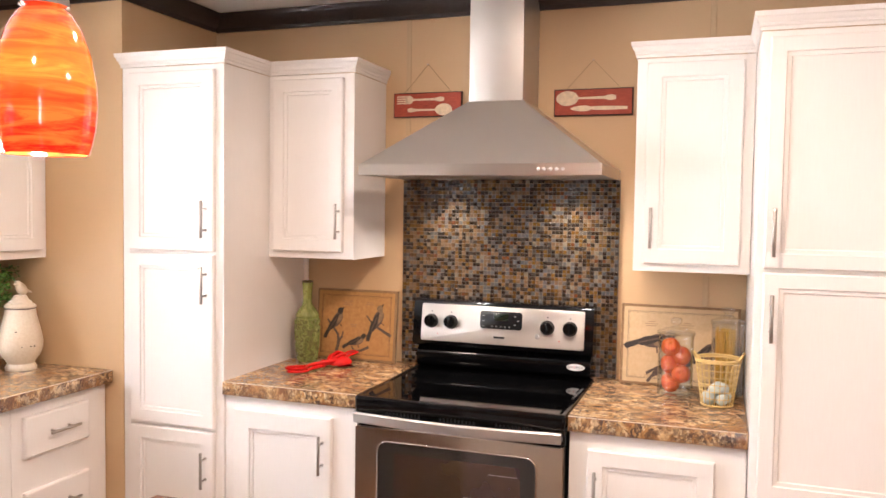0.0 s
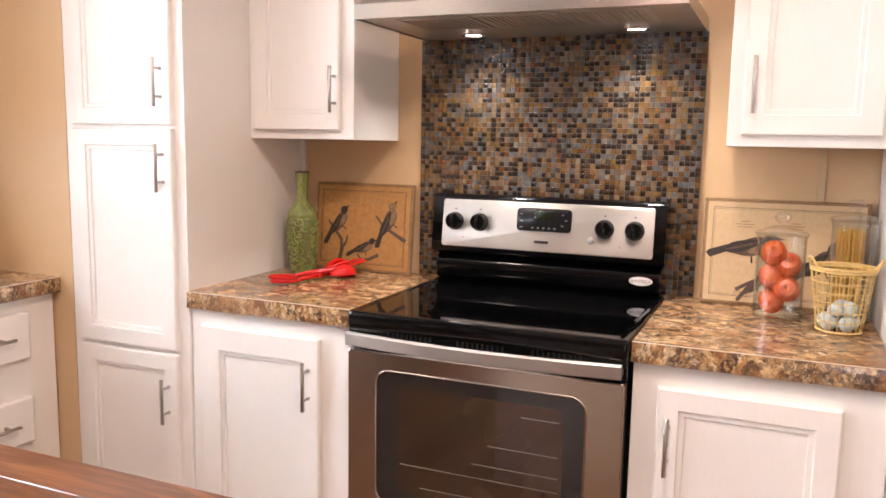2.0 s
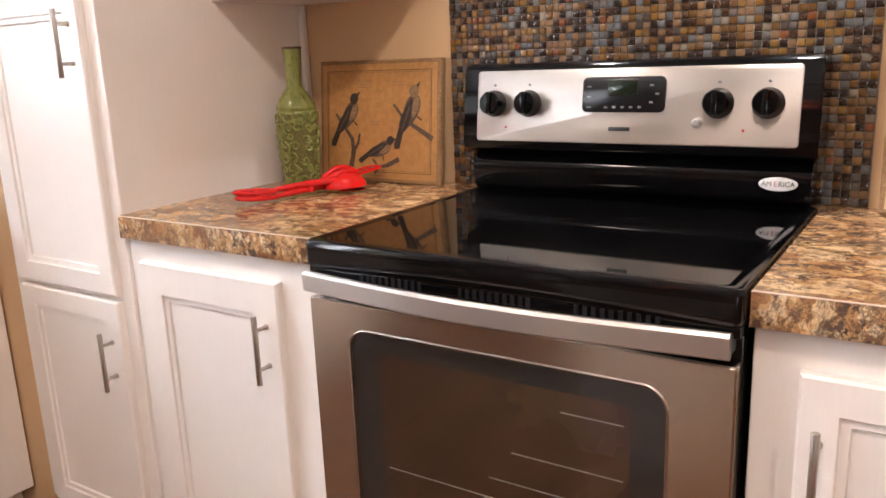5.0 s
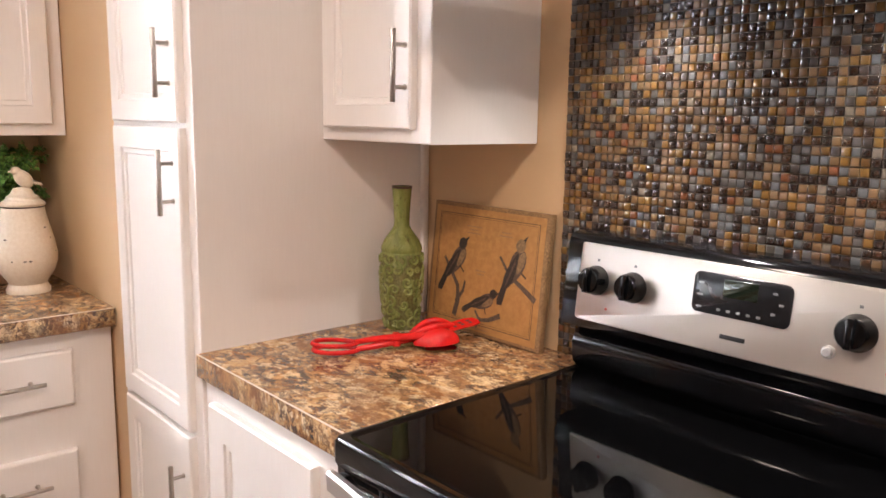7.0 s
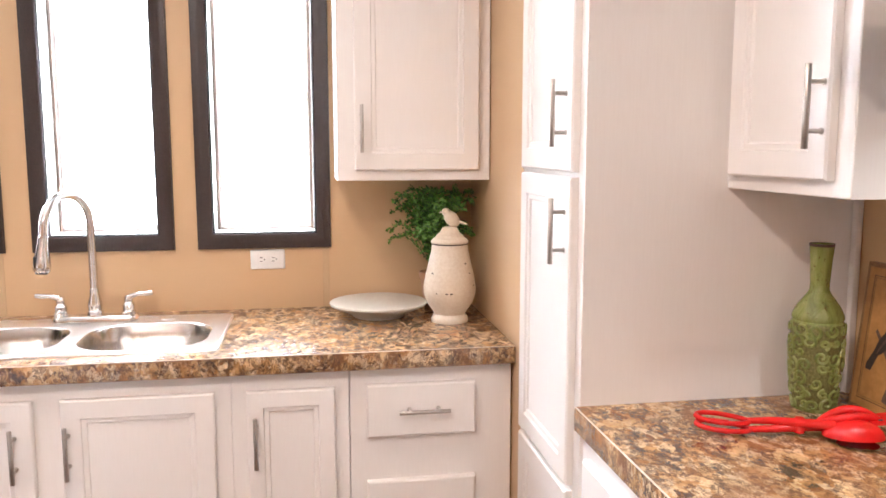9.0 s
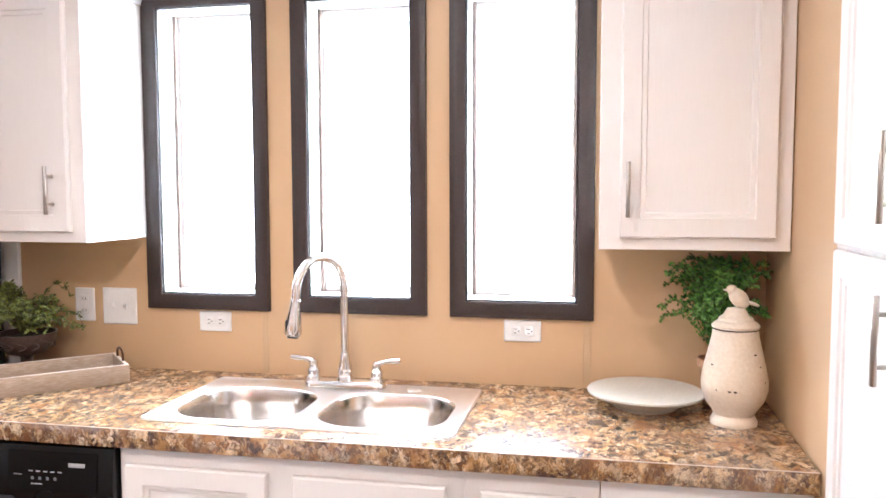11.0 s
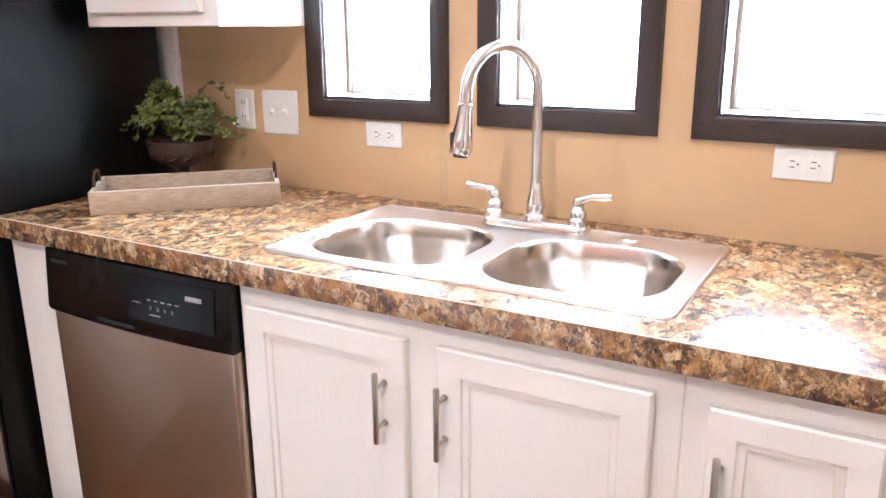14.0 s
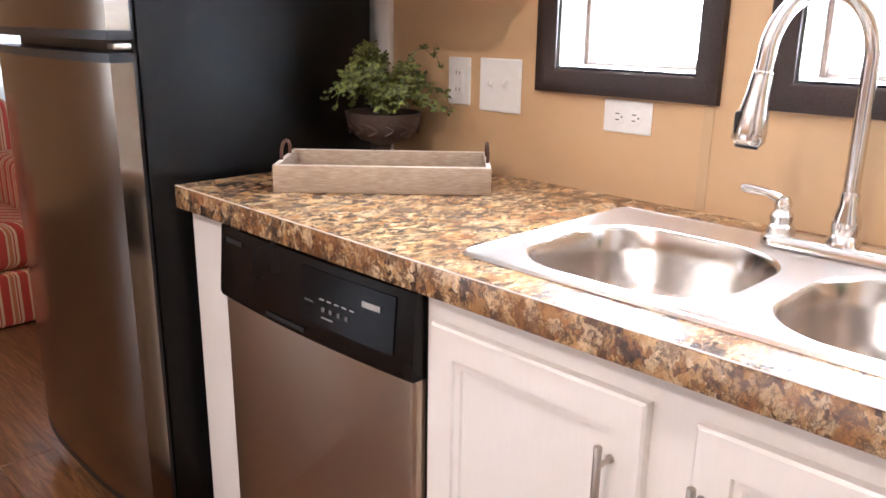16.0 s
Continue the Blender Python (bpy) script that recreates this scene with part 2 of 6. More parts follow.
PANEL_GREY = plain("grey_control_glass", (0.010, 0.010, 0.011), 0.22)
bsdf(PANEL_GREY).inputs["Specular IOR Level"].default_value = 0.3
# slow brown mottling in the base colour imitates the floor's reflection
OVEN_GLASS = plain("dark_oven_glass", (0.034, 0.022, 0.012), 0.05, 0, 0.4, 5)
bsdf(OVEN_GLASS).inputs["Specular IOR Level"].default_value = 1.0
bsdf(OVEN_GLASS).inputs["Thin Film Thickness"].default_value = 400.0
bsdf(OVEN_GLASS).inputs["Thin Film IOR"].default_value = 1.7
OVEN_BORDER = plain("grey_black_oven_border", (0.020, 0.018, 0.017), 0.10, 0, 0.15)
bsdf(OVEN_BORDER).inputs["Specular IOR Level"].default_value = 0.8
BEZEL_STEEL = plain("polished_bezel_steel", (0.50, 0.455, 0.41), 0.24, 1.0, 0.03)
DOOR_STEEL = brushed("oven_door_steel", (0.57, 0.50, 0.43), 0.22, (1.5, 1.5, 240.0), 0.02, 0.5)
RACK_GREY = plain("dull_rack_wire", (0.24, 0.22, 0.20), 0.4, 0.5)
MARK_PALE = plain("pale_grey_button", (0.36, 0.35, 0.34), 0.3)
MARK_GREY = plain("grey_print", (0.13, 0.13, 0.13), 0.4)
PRINT_WHITE = plain("white_print", (0.75, 0.75, 0.74), 0.4)
PRINT_RED = plain("red_print", (0.5, 0.03, 0.02), 0.4)
LCD = plain("dark_green_display", (0.010, 0.016, 0.010), 0.1)
GROUT = plain("brown_grout", (0.20, 0.165, 0.125), 0.85, 0, 0.2, 200, 0.3)
GLASS_ONE, GLASS_MANY = tile_mat("glass_tile_single", GLASS_STOPS, 0.065, True), tile_mat("glass_tile_joined", GLASS_STOPS, 0.065, False)
for m_tile in (GLASS_ONE, GLASS_MANY):
    bsdf(m_tile).inputs["Specular IOR Level"].default_value = 0.95
STONE_ONE, STONE_MANY = tile_mat("stone_tile_single", STONE_STOPS, 0.42, True), tile_mat("stone_tile_joined", STONE_STOPS, 0.42, False)
FLOOR_WOOD = plank_wood("floor_plank_wood", [(0.045, 0.019, 0.008), (0.175, 0.080, 0.033), (0.32, 0.165, 0.075)], "y", 0.28)
BLOCK_WOOD = plank_wood("butcher_block_wood", [(0.05, 0.018, 0.008), (0.15, 0.055, 0.022), (0.30, 0.13, 0.055)], "x", 0.3)
PLASTIC_WHITE = plain("white_plastic", (0.80, 0.79, 0.76), 0.3, 0, 0.02)
SEAL_GREY = plain("brown_seal", (0.42, 0.35, 0.30), 0.6)
# shade on the white sash sides, given as a brown of its own
SASH_SHADE = plain("brown_sash_shade", (0.17, 0.115, 0.085), 0.5)
SOCKET_DARK = plain("socket_slot", (0.05, 0.045, 0.04), 0.6)
PANE = glass("window_glass")


def thin_glass(name):
    """Clear thin glass: light goes straight through, gloss grows at the edges."""
    mat = material(name, 0.02, 0, (0.95, 0.97, 0.96))
    clear, shine, edge, blend = node(mat, "BsdfTransparent"), node(mat, "BsdfGlossy"), node(mat, "LayerWeight", Blend=0.5), node(mat, "MixShader")
    clear.inputs["Color"].default_value = (0.982, 0.988, 0.986, 1)
    shine.inputs["Roughness"].default_value = 0.02
    power = node(mat, "Math")
    power.operation = "POWER"
    power.inputs[1].default_value = 3.2
    link(mat, edge.outputs["Facing"], power.inputs[0])
    gain = node(mat, "MapRange")
    gain.inputs["To Min"].default_value, gain.inputs["To Max"].default_value = 0.06, 0.92
    link(mat, power.outputs[0], gain.inputs["Value"])
    link(mat, gain.outputs[0], blend.inputs[0])
    link(mat, clear.outputs[0], blend.inputs[1])
    link(mat, shine.outputs[0], blend.inputs[2])
    link(mat, blend.outputs[0], mat.node_tree.nodes["Material Output"].inputs["Surface"])
    return mat


JAR_GLASS = thin_glass("jar_glass")
BRIGHT = glow("daylight_backdrop", (0.95, 0.98, 1.0), 4.0)
LAMP_GLOW = glow("lamp_lens", (1.0, 0.86, 0.66), 8.0)
LED_GLOW = glow("led_lens", (0.95, 0.97, 1.0), 14.0)


# ---- building helpers ----
POSES = {}


def thing(name, m, label, category, group="", kind=""):
    ob = new(name)
    ob.empty_display_size = 0.05
    ob.matrix_world = m
    POSES[ob] = m.copy()
    return tagged(ob, label, category, group, kind)


def at(x, y, z, rz=0):
    return pose(x, y, z, 0, 0, rz)


def mesh_of(name, bm, mat, smooth=True):
    me = bpy.data.meshes.new(name)
    bmesh.ops.recalc_face_normals(bm, faces=bm.faces)
    for f in bm.faces:
        f.smooth = smooth
    bm.to_mesh(me)
    bm.free()
    for m in (mat if isinstance(mat, (list, tuple)) else [mat]):
        me.materials.append(m)
    if smooth:
        me.set_sharp_from_angle(angle=radians(22 if name in ("door", "face_frame", "drawer_front") else 38))
    return me


def part(name, bm, mat, parent, label="", local=False, smooth=True):
    """One mesh under a thing or a part. Its bmesh is in world metres, or in the thing's own with local."""
    if not local:
        bm.transform(POSES[parent].inverted())
    ob = new(name, mesh_of(name, bm, mat, smooth))
    ob.parent = parent
    POSES[ob] = POSES[parent].copy()
    return tagged(ob, label)


def solid(name, bm, mat, label, category, group="", kind="", smooth=True):
    """A thing that is one mesh, in world metres; its origin goes to its base."""
    pts = [v.co for v in bm.verts]
    lo = Vector([min(p[i] for p in pts) for i in range(3)])
    hi = Vector([max(p[i] for p in pts) for i in range(3)])
    m = Matrix.Translation(((lo.x + hi.x) / 2, (lo.y + hi.y) / 2, lo.z))
    bm.transform(m.inverted())
    ob = new(name, mesh_of(name, bm, mat, smooth))
    ob.matrix_world = m
    POSES[ob] = m
    return tagged(ob, label, category, group, kind)


def box(bm, x0, x1, y0, y1, z0, z1, r=0.0, seg=2, m=None):
    made = bmesh.ops.create_cube(bm, size=1.0)["verts"]
    for v in made:
        v.co = Vector(((x0 + x1) / 2 + v.co.x * (x1 - x0), (y0 + y1) / 2 + v.co.y * (y1 - y0), (z0 + z1) / 2 + v.co.z * (z1 - z0)))
    if r:
        out = bmesh.ops.bevel(bm, geom=list({e for v in made for e in v.link_edges}), offset=r, segments=seg, profile=0.5, affect="EDGES")
        made = list({v for f in out["faces"] for v in f.verts} | {v for v in made if v.is_valid})
    if m is not None:
        bmesh.ops.transform(bm, matrix=m, verts=made)
    return made


def boxes(*specs, r=0.0, seg=2):
    bm = bmesh.new()
    for s in specs:
        box(bm, *s, r=r, seg=seg)
    return bm


def lathe(bm, profile, n=32, m=None, squash=1.0):
    """Turns (radius, height) pairs round the z axis; closes the ends that reach the axis."""
    rings = []
    for r, z in profile:
        if r < 1e-6:
            rings.append([bm.verts.new((0, 0, z))])
        else:
            rings.append([bm.verts.new((r * math.cos(2 * math.pi * i / n), r * squash * math.sin(2 * math.pi * i / n), z)) for i in range(n)])
    for a, b in zip(rings, rings[1:]):
        for i in range(n):
            j = (i + 1) % n
            quad = [a[i % len(a)], a[j % len(a)], b[j % len(b)], b[i % len(b)]]
            quad = [v for k, v in enumerate(quad) if v not in quad[:k]]
            if len(quad) > 2:
                bm.faces.new(quad)
    verts = [v for ring in rings for v in ring]
    if m is not None:
        bmesh.ops.transform(bm, matrix=m, verts=verts)
    return verts


def tube(bm, points, radius, n=10, caps=True):
    """A round bar along a line of points; radius may be one for all or one for each."""
    pts = [Vector(p) for p in points]
    radii = radius if isinstance(radius, (list, tuple)) else [radius] * len(pts)
    rings, up = [], None
    for i, p in enumerate(pts):
        way = (pts[min(i + 1, len(pts) - 1)] - pts[max(i - 1, 0)]).normalized()
        if up is None:
            up = way.orthogonal().normalized()
        up = (up - way * up.dot(way)).normalized()
        side = way.cross(up)
        rings.append([bm.verts.new(p + (up * math.cos(2 * math.pi * k / n) + side * math.sin(2 * math.pi * k / n)) * radii[i]) for k in range(n)])
    for a, b in zip(rings, rings[1:]):
        for k in range(n):
            bm.faces.new((a[k], a[(k + 1) % n], b[(k + 1) % n], b[k]))
    if caps:
        bm.faces.new(rings[0][::-1])
        bm.faces.new(rings[-1])
    return [v for r in rings for v in r]


def loop_rect(u0, u1, v0, v1, w, r=0.0, n=6):
    """Corner-rounded rectangle as a list of points (u, v, w)."""
    if r <= 0:
        return [(u0, v0, w), (u1, v0, w), (u1, v1, w), (u0, v1, w)]
    out = []
    for cu, cv, a0 in ((u1 - r, v0 + r, -90), (u1 - r, v1 - r, 0), (u0 + r, v1 - r, 90), (u0 + r, v0 + r, 180)):
        for k in range(n + 1):
            a = radians(a0 + 90 * k / n)
            out.append((cu + r * math.cos(a), cv + r * math.sin(a), w))
    return out


def loft(bm, loops, first=True, last=True):
    rings = [[bm.verts.new(p) for p in loop] for loop in loops]
    n = len(rings[0])
    for a, b in zip(rings, rings[1:]):
        for i in range(n):
            bm.faces.new((a[i], a[(i + 1) % n], b[(i + 1) % n], b[i]))
    if first:
        bm.faces.new(rings[0][::-1])
    if last:
        bm.faces.new(rings[-1])
    return rings


def prism(bm, outline, depth):
    """Extrudes a flat outline of (u, v) to a plate between w = 0 and w = depth."""
    loft(bm, [[(u, v, 0) for u, v in outline], [(u, v, depth) for u, v in outline]])


def on_back(y):
    """Local u, v, w of a front that looks towards the room from the range wall."""
    return Matrix(((1, 0, 0, 0), (0, 0, -1, y), (0, 1, 0, 0), (0, 0, 0, 1)))


def on_side(x):
    """The same for the window wall."""
    return Matrix(((0, 0, 1, x), (1, 0, 0, 0), (0, 1, 0, 0), (0, 0, 0, 1)))


def word(text, size, mat, m, parent, name="lettering"):
    cu = bpy.data.curves.new(name, "FONT")
    cu.body, cu.size, cu.align_x, cu.align_y, cu.extrude = text, size, "CENTER", "CENTER", 0.0004
    ob = new(name, cu)
    dg = bpy.context.evaluated_depsgraph_get()
    me = bpy.data.meshes.new_from_object(ob.evaluated_get(dg))
    bpy.data.objects.remove(ob)
    me.materials.clear()
    me.materials.append(mat)
    me.transform(POSES[parent].inverted() @ m)
    out = new(name, me)
    out.parent = parent
    POSES[out] = POSES[parent].copy()
    return out


# ---- the shell of the room ----
def wall_with_openings(name, axis, pos, thick, a0, a1, openings, mat, label):
    """A wall along x or y at pos, thick behind it, cut by openings (a0, a1, z0, z1)."""
    bm = bmesh.new()
    cuts = sorted({a0, a1, *[o[0] for o in openings], *[o[1] for o in openings]})
    for p, q in zip(cuts, cuts[1:]):
        spans, low = [], 0.0
        for o in sorted((o for o in openings if o[0] <= p and o[1] >= q), key=lambda o: o[2]):
            spans.append((low, o[2]))
            low = o[3]
        spans.append((low, CEIL))
        for z0, z1 in spans:
            if z1 - z0 > 1e-4:
                if axis == "x":
                    box(bm, p, q, min(pos, pos + thick), max(pos, pos + thick), z0, z1)
                else:
                    box(bm, min(pos, pos + thick), max(pos, pos + thick), p, q, z0, z1)
    return solid(name, bm, mat, label, "wall", kind="structure", smooth=False)


ROUGH = 0.045  # casing width
side_open = [(a + ROUGH, b - ROUGH, WZ0 + ROUGH, WZ1 - ROUGH) for a, b in WINDOWS] + [(-3.05, -1.55, 0.85, 2.1)]
wall_with_openings("wall_west", "y", WX, -0.14, SY, BY + 0.14, side_open, WALL, "tan painted wallboard with three tall narrow windows over the sink")
wall_with_openings("wall_north", "x", BY, 0.14, WX, EX, [], WALL, "tan painted wallboard behind the range and cabinets")
# the opening here is made up, to let extra daylight in
wall_with_openings("wall_south", "x", SY, -0.14, WX, EX, [(2.2, 2.9, 0.4, 2.3)], WALL, "plain tan wallboard at the far end of the room")
wall_with_openings("wall_east", "y", EX, 0.14, SY - 0.14, BY + 0.14, [], WALL, "plain tan wallboard closing the room")
solid("wall_block", boxes((WX + 0.003, -2.097, 2.67, BY - 0.003, 0, CEIL - 0.003)), WALL, "tan boxed-out corner wall between sink counter and pantry", "wall", kind="structure", smooth=False)
solid("ceiling", boxes((WX - 0.14, EX + 0.14, SY - 0.14, BY + 0.14, CEIL, CEIL + 0.1)), CEILING, "white textured ceiling", "ceiling", kind="structure", smooth=False)


def crown(name, x0, y0, x1, y1, inward):
    """Dark moulding under the ceiling from one corner to the next, stepped in profile."""
    way = Vector((x1 - x0, y1 - y0, 0))
    side = Vector(inward).to_3d()
    prof = [(0.002, 0), (0.012, 0), (0.016, 0.016), (0.03, 0.025), (0.052, 0.052), (0.058, 0.067), (0.058, 0.079), (0.002, 0.079)]
    bm = bmesh.new()
    base = Vector((x0, y0, CEIL - 0.0795))
    loft(bm, [[tuple(base + side * d + Vector((0, 0, h)) + way * k) for d, h in prof] for k in (0.0, 1.0)])
    solid(name, bm, TRIM, "dark brown stained crown moulding under the ceiling", "moulding", kind="structure")


crown("crown_trim_north", -2.094, BY, EX, BY, (0, -1))
crown("crown_trim_block_side", -2.097, 2.67, -2.097, BY - 0.030, (1, 0))
crown("crown_trim_block_face", WX + 0.058, 2.67, -2.039, 2.67, (0, -1))
crown("crown_trim_west", WX, SY, WX, 2.67, (1, 0))


def batten(name, axis, pos, z0, z1):
    w = 0.011
    spec = (pos - w, pos + w, BY - 0.003, BY, z0, z1) if axis == "x" else (WX, WX + 0.003, pos - w, pos + w, z0, z1)
    solid(name, boxes(spec, r=0.001, seg=1), BATTEN, "narrow tan batten over a wallboard seam", "batten", kind="structure")


batten("batten_trim_1", "x", -1.122, 0.92, 2.394)
batten("batten_trim_2", "x", 0.118, 0.92, 2.394)
batten("batten_trim_3", "y", 1.117, 0.915, 1.12)
batten("batten_trim_4", "y", 2.161, 0.915, 1.12)
solid("corner_trim", boxes((-1.619, -1.601, 3.282, 3.299, 0.915, 1.375), r=0.004), WHITE, "white corner strip between pantry side and wall", "trim", kind="structure")


def window(name, y0, y1, z0, z1, casing=0.052):
    w = thing(name, at(WX, (y0 + y1) / 2, z0), "tall narrow window with dark brown casing and white jambs, bright outside", "window", kind="structure")
    f = on_side(WX)
    bm = bmesh.new()
    prof = [(0.0, 0.001), (0.002, 0.016), (0.012, 0.019), (0.030, 0.015), (casing - 0.006, 0.014), (casing, 0.010), (casing, 0.001)]
    loft(bm, [loop_rect(y0 + d, y1 - d, z0 + d, z1 - d, h) for d, h in prof], False, False)
    bm.transform(f)
    part("casing", bm, TRIM, w)
    a, b, c, d = y0 + ROUGH, y1 - ROUGH, z0 + ROUGH, z1 - ROUGH
    bm = bmesh.new()
    loft(bm, [loop_rect(a + k, b - k, c + k, d - k, h) for k, h in ((0.012, 0.0), (0.012, -0.135), (0.0005, -0.135), (0.0005, 0.0))], False, False)
    bm.transform(f)
    part("jamb", bm, PLASTIC_WHITE, w, "white window jamb")
    bm = bmesh.new()
    prof = [(0.013, -0.112), (0.030, -0.112), (0.033, -0.117), (0.033, -0.134), (0.013, -0.134)]
    loft(bm, [loop_rect(a + k, b - k, c + k, d - k, h) for k, h in prof], False, False)
    bm.transform(f)
    part("sash", bm, PLASTIC_WHITE, w, "white vinyl sash")
    bm = bmesh.new()
    loft(bm, [loop_rect(a + k, b - k, c + k, d - k, h) for k, h in ((0.0125, -0.106), (0.0165, -0.104), (0.0185, -0.111), (0.0125, -0.1115))], False, False)
    bm.transform(f)
    part("gasket", bm, SEAL_GREY, w, "brown seal between jamb and sash")
    # brown strips stand in for the shade along both sash sides
    for q0, q1 in ((a + 0.0125, a + 0.0225), (b - 0.0225, b - 0.0125)):
        part("sash_shade_strip", boxes((WX - 0.1035, WX - 0.090, q0, q1, c + 0.0135, d - 0.0135), r=0.001, seg=1), SASH_SHADE, w, "brown upright strip standing in for shade on the sash side")
    bm = boxes((WX - 0.128, WX - 0.124, a + 0.031, b - 0.031, c + 0.031, d - 0.031))
    part("pane", bm, PANE, w).visible_shadow = False
    return w


for i, (a, b) in enumerate(WINDOWS):
    window("window_%d" % (i + 1), a, b, WZ0, WZ1)
window("window_4", -3.05 - ROUGH, -1.55 + ROUGH, 0.85 - ROUGH, 2.1 + ROUGH)
solid("backdrop", boxes((WX - 0.75, WX - 0.74, -4.2, 3.6, -0.4, 3.4)), BRIGHT, "overexposed white daylight outside the windows", "backdrop", kind="structure", smooth=False)
# added glowing sheet, out of view behind the made-up south opening
solid("added_glow_south", boxes((1.6, 3.6, SY - 0.75, SY - 0.74, -0.4, 3.2)), BRIGHT, "glowing white sheet outside the added opening in the far wall", "backdrop", kind="structure", smooth=False)


# ---- cabinets ----
def door_bm(u0, u1, v0, v1, f, t=0.019, stile=0.056):
    """A cabinet door: framed, with a bevelled recess round a flat panel."""
    steps = [(0.0, 0.0005), (0.0, t - 0.004), (0.004, t), (stile - 0.006, t), (stile - 0.0035, t - 0.005), (stile + 0.0075, t - 0.0055), (stile + 0.010, t - 0.010)]
    bm = bmesh.new()
    loft(bm, [loop_rect(u0 + d, u1 - d, v0 + d, v1 - d, w) for d, w in steps])
    bm.transform(f)
    return bm


def slab_bm(u0, u1, v0, v1, f, t=0.019):
    bm = bmesh.new()
    loft(bm, [loop_rect(u0 + d, u1 - d, v0 + d, v1 - d, w) for d, w in ((0, 0.0005), (0, t - 0.006), (0.002, t - 0.002), (0.006, t))])
    bm.transform(f)
    return bm


def handle_bm(u, v, f, w0, length=0.142, upright=True):
    """Bar pull on two posts, its middle at (u, v) on a front at w0."""
    bm = bmesh.new()
    h, s, out = length / 2, 0.041, 0.032
    d = (lambda k: (u, v + k, w0 + out)) if upright else (lambda k: (u + k, v, w0 + out))
    tube(bm, [d(-h), d(-h + 0.001), d(h - 0.001), d(h)], [0.0050, 0.0058, 0.0058, 0.0050], 12)
    for k in (-s, s):
        p = d(k)
        tube(bm, [(p[0], p[1], w0 + 0.0008), (p[0], p[1], w0 + 0.003), (p[0], p[1], w0 + 0.0035), p], [0.0062, 0.0062, 0.0042, 0.0042], 10)
    bm.transform(f)
    return bm


T = 0.019


def add_door(cab, f, u0, u1, v0, v1, handle=None, upright=True, slab=False, stile=0.056):
    d = part("drawer_front" if slab else "door", (slab_bm if slab else door_bm)(u0, u1, v0, v1, f, **({} if slab else {"stile": stile})), WHITE, cab)
    if handle:
        part("handle", handle_bm(handle[0], handle[1], f, T, upright=upright), NICKEL, d, "brushed nickel bar handle")
    return d


def face_frame(cab, f, u0, u1, v0, v1, holes, t=0.019):
    """The frame that the doors lie on, with a shallow bead at its outer edge; the openings lie behind the doors."""
    bm = bmesh.new()
    loft(bm, [loop_rect(u0 + d, u1 - d, v0 + d, v1 - d, w) for d, w in ((0, -t), (0, -0.002), (0.002, 0.0))])
    bm.transform(f)
    part("face_frame", bm, WHITE, cab)


def crown_run(cab, f, u0, u1, v, depth, left=True, right=True):
    """White cornice round the top of a cabinet: front and the free ends."""
    prof = [(0.0, 0.006), (0.005, 0.006), (0.005, 0.016), (0.009, 0.019), (0.009, 0.027), (0.015, 0.034), (0.017, 0.043), (0.021, 0.046), (0.023, 0.060), (0.0, 0.060)]
    bm = bmesh.new()
    rings = []
    corners = [(u0, -depth, -1 if left else 0, 0), (u0, 0, -1 if left else 0, 1), (u1, 0, 1 if right else 0, 1), (u1, -depth, 1 if right else 0, 0)]
    if not left:
        corners = corners[1:]
    if not right:
        corners = corners[:-1]
    for cu, cw, du, dw in corners:
        rings.append([bm.verts.new((cu + du * d, v + h, cw + dw * d)) for d, h in prof])
    for a, b in zip(rings, rings[1:]):
        for i in range(len(prof)):
            j = (i + 1) % len(prof)
            bm.faces.new((a[i], a[j], b[j], b[i]))
    for r in (rings[0], rings[-1]):
        bm.faces.new(r)
    bm.transform(f)
    part("cornice", bm, WHITE, cab)


def cabinet(name, f, u0, u1, v0, v1, depth, label, category, doors, group="", cornice=None, toe=False, low=None):
    """Box, face frame, doors: (u0, u1, v0, v1, handle or None, upright, slab)."""
    c = thing(name, Matrix.Translation(f @ Vector(((u0 + u1) / 2, v0, -depth / 2))), label, category, group)
    bm = bmesh.new()
    loft(bm, [loop_rect(u0, u1, v0 + (0.09 if toe else 0), low or v1, w) for w in (-depth, -T)])
    if toe:
        loft(bm, [loop_rect(u0 + 0.002, u1 - 0.002, v0, v0 + 0.0895, w) for w in (-depth, -0.07)])
    bm.transform(f)
    part("body", bm, WHITE, c, smooth=False)
    face_frame(c, f, u0, u1, v0 + (0.09 if toe else 0), v1, [])
    for d in doors:
        add_door(c, f, *d)
    if cornice:
        crown_run(c, f, u0, u1, v1 - 0.004, depth, *cornice)
    return c


FB, FU = on_back(2.668), on_back(2.985)
BASE = on_back(2.676)
cabinet("pantry_cabinet", FB, -2.094, -1.620, 0, 2.125, 0.629, "tall white pantry cabinet with three panelled doors", "cabinet",
        [(-2.050, -1.656, 1.410, 2.103, (-1.689, 1.534)), (-2.050, -1.656, 0.722, 1.399, (-1.689, 1.283)), (-2.050, -1.656, 0.10, 0.709, (-1.692, 0.567))],
        "pantry cabinets", (True, True), True)
cabinet("wall_cabinet", FU, -1.6185, -1.228, 1.376, 2.125, 0.313, "white wall cabinet with one panelled door beside the range hood", "cabinet",
        [(-1.592, -1.272, 1.405, 2.106, (-1.286, 1.530))], "wall cabinets", (False, True))
cabinet("wall_cabinet", FU, -0.127, 0.264, 1.376, 2.125, 0.313, "white wall cabinet with one panelled door beside the tall pantry", "cabinet",
        [(-0.092, 0.228, 1.405, 2.106, (-0.066, 1.530))], "wall cabinets", (True, False))
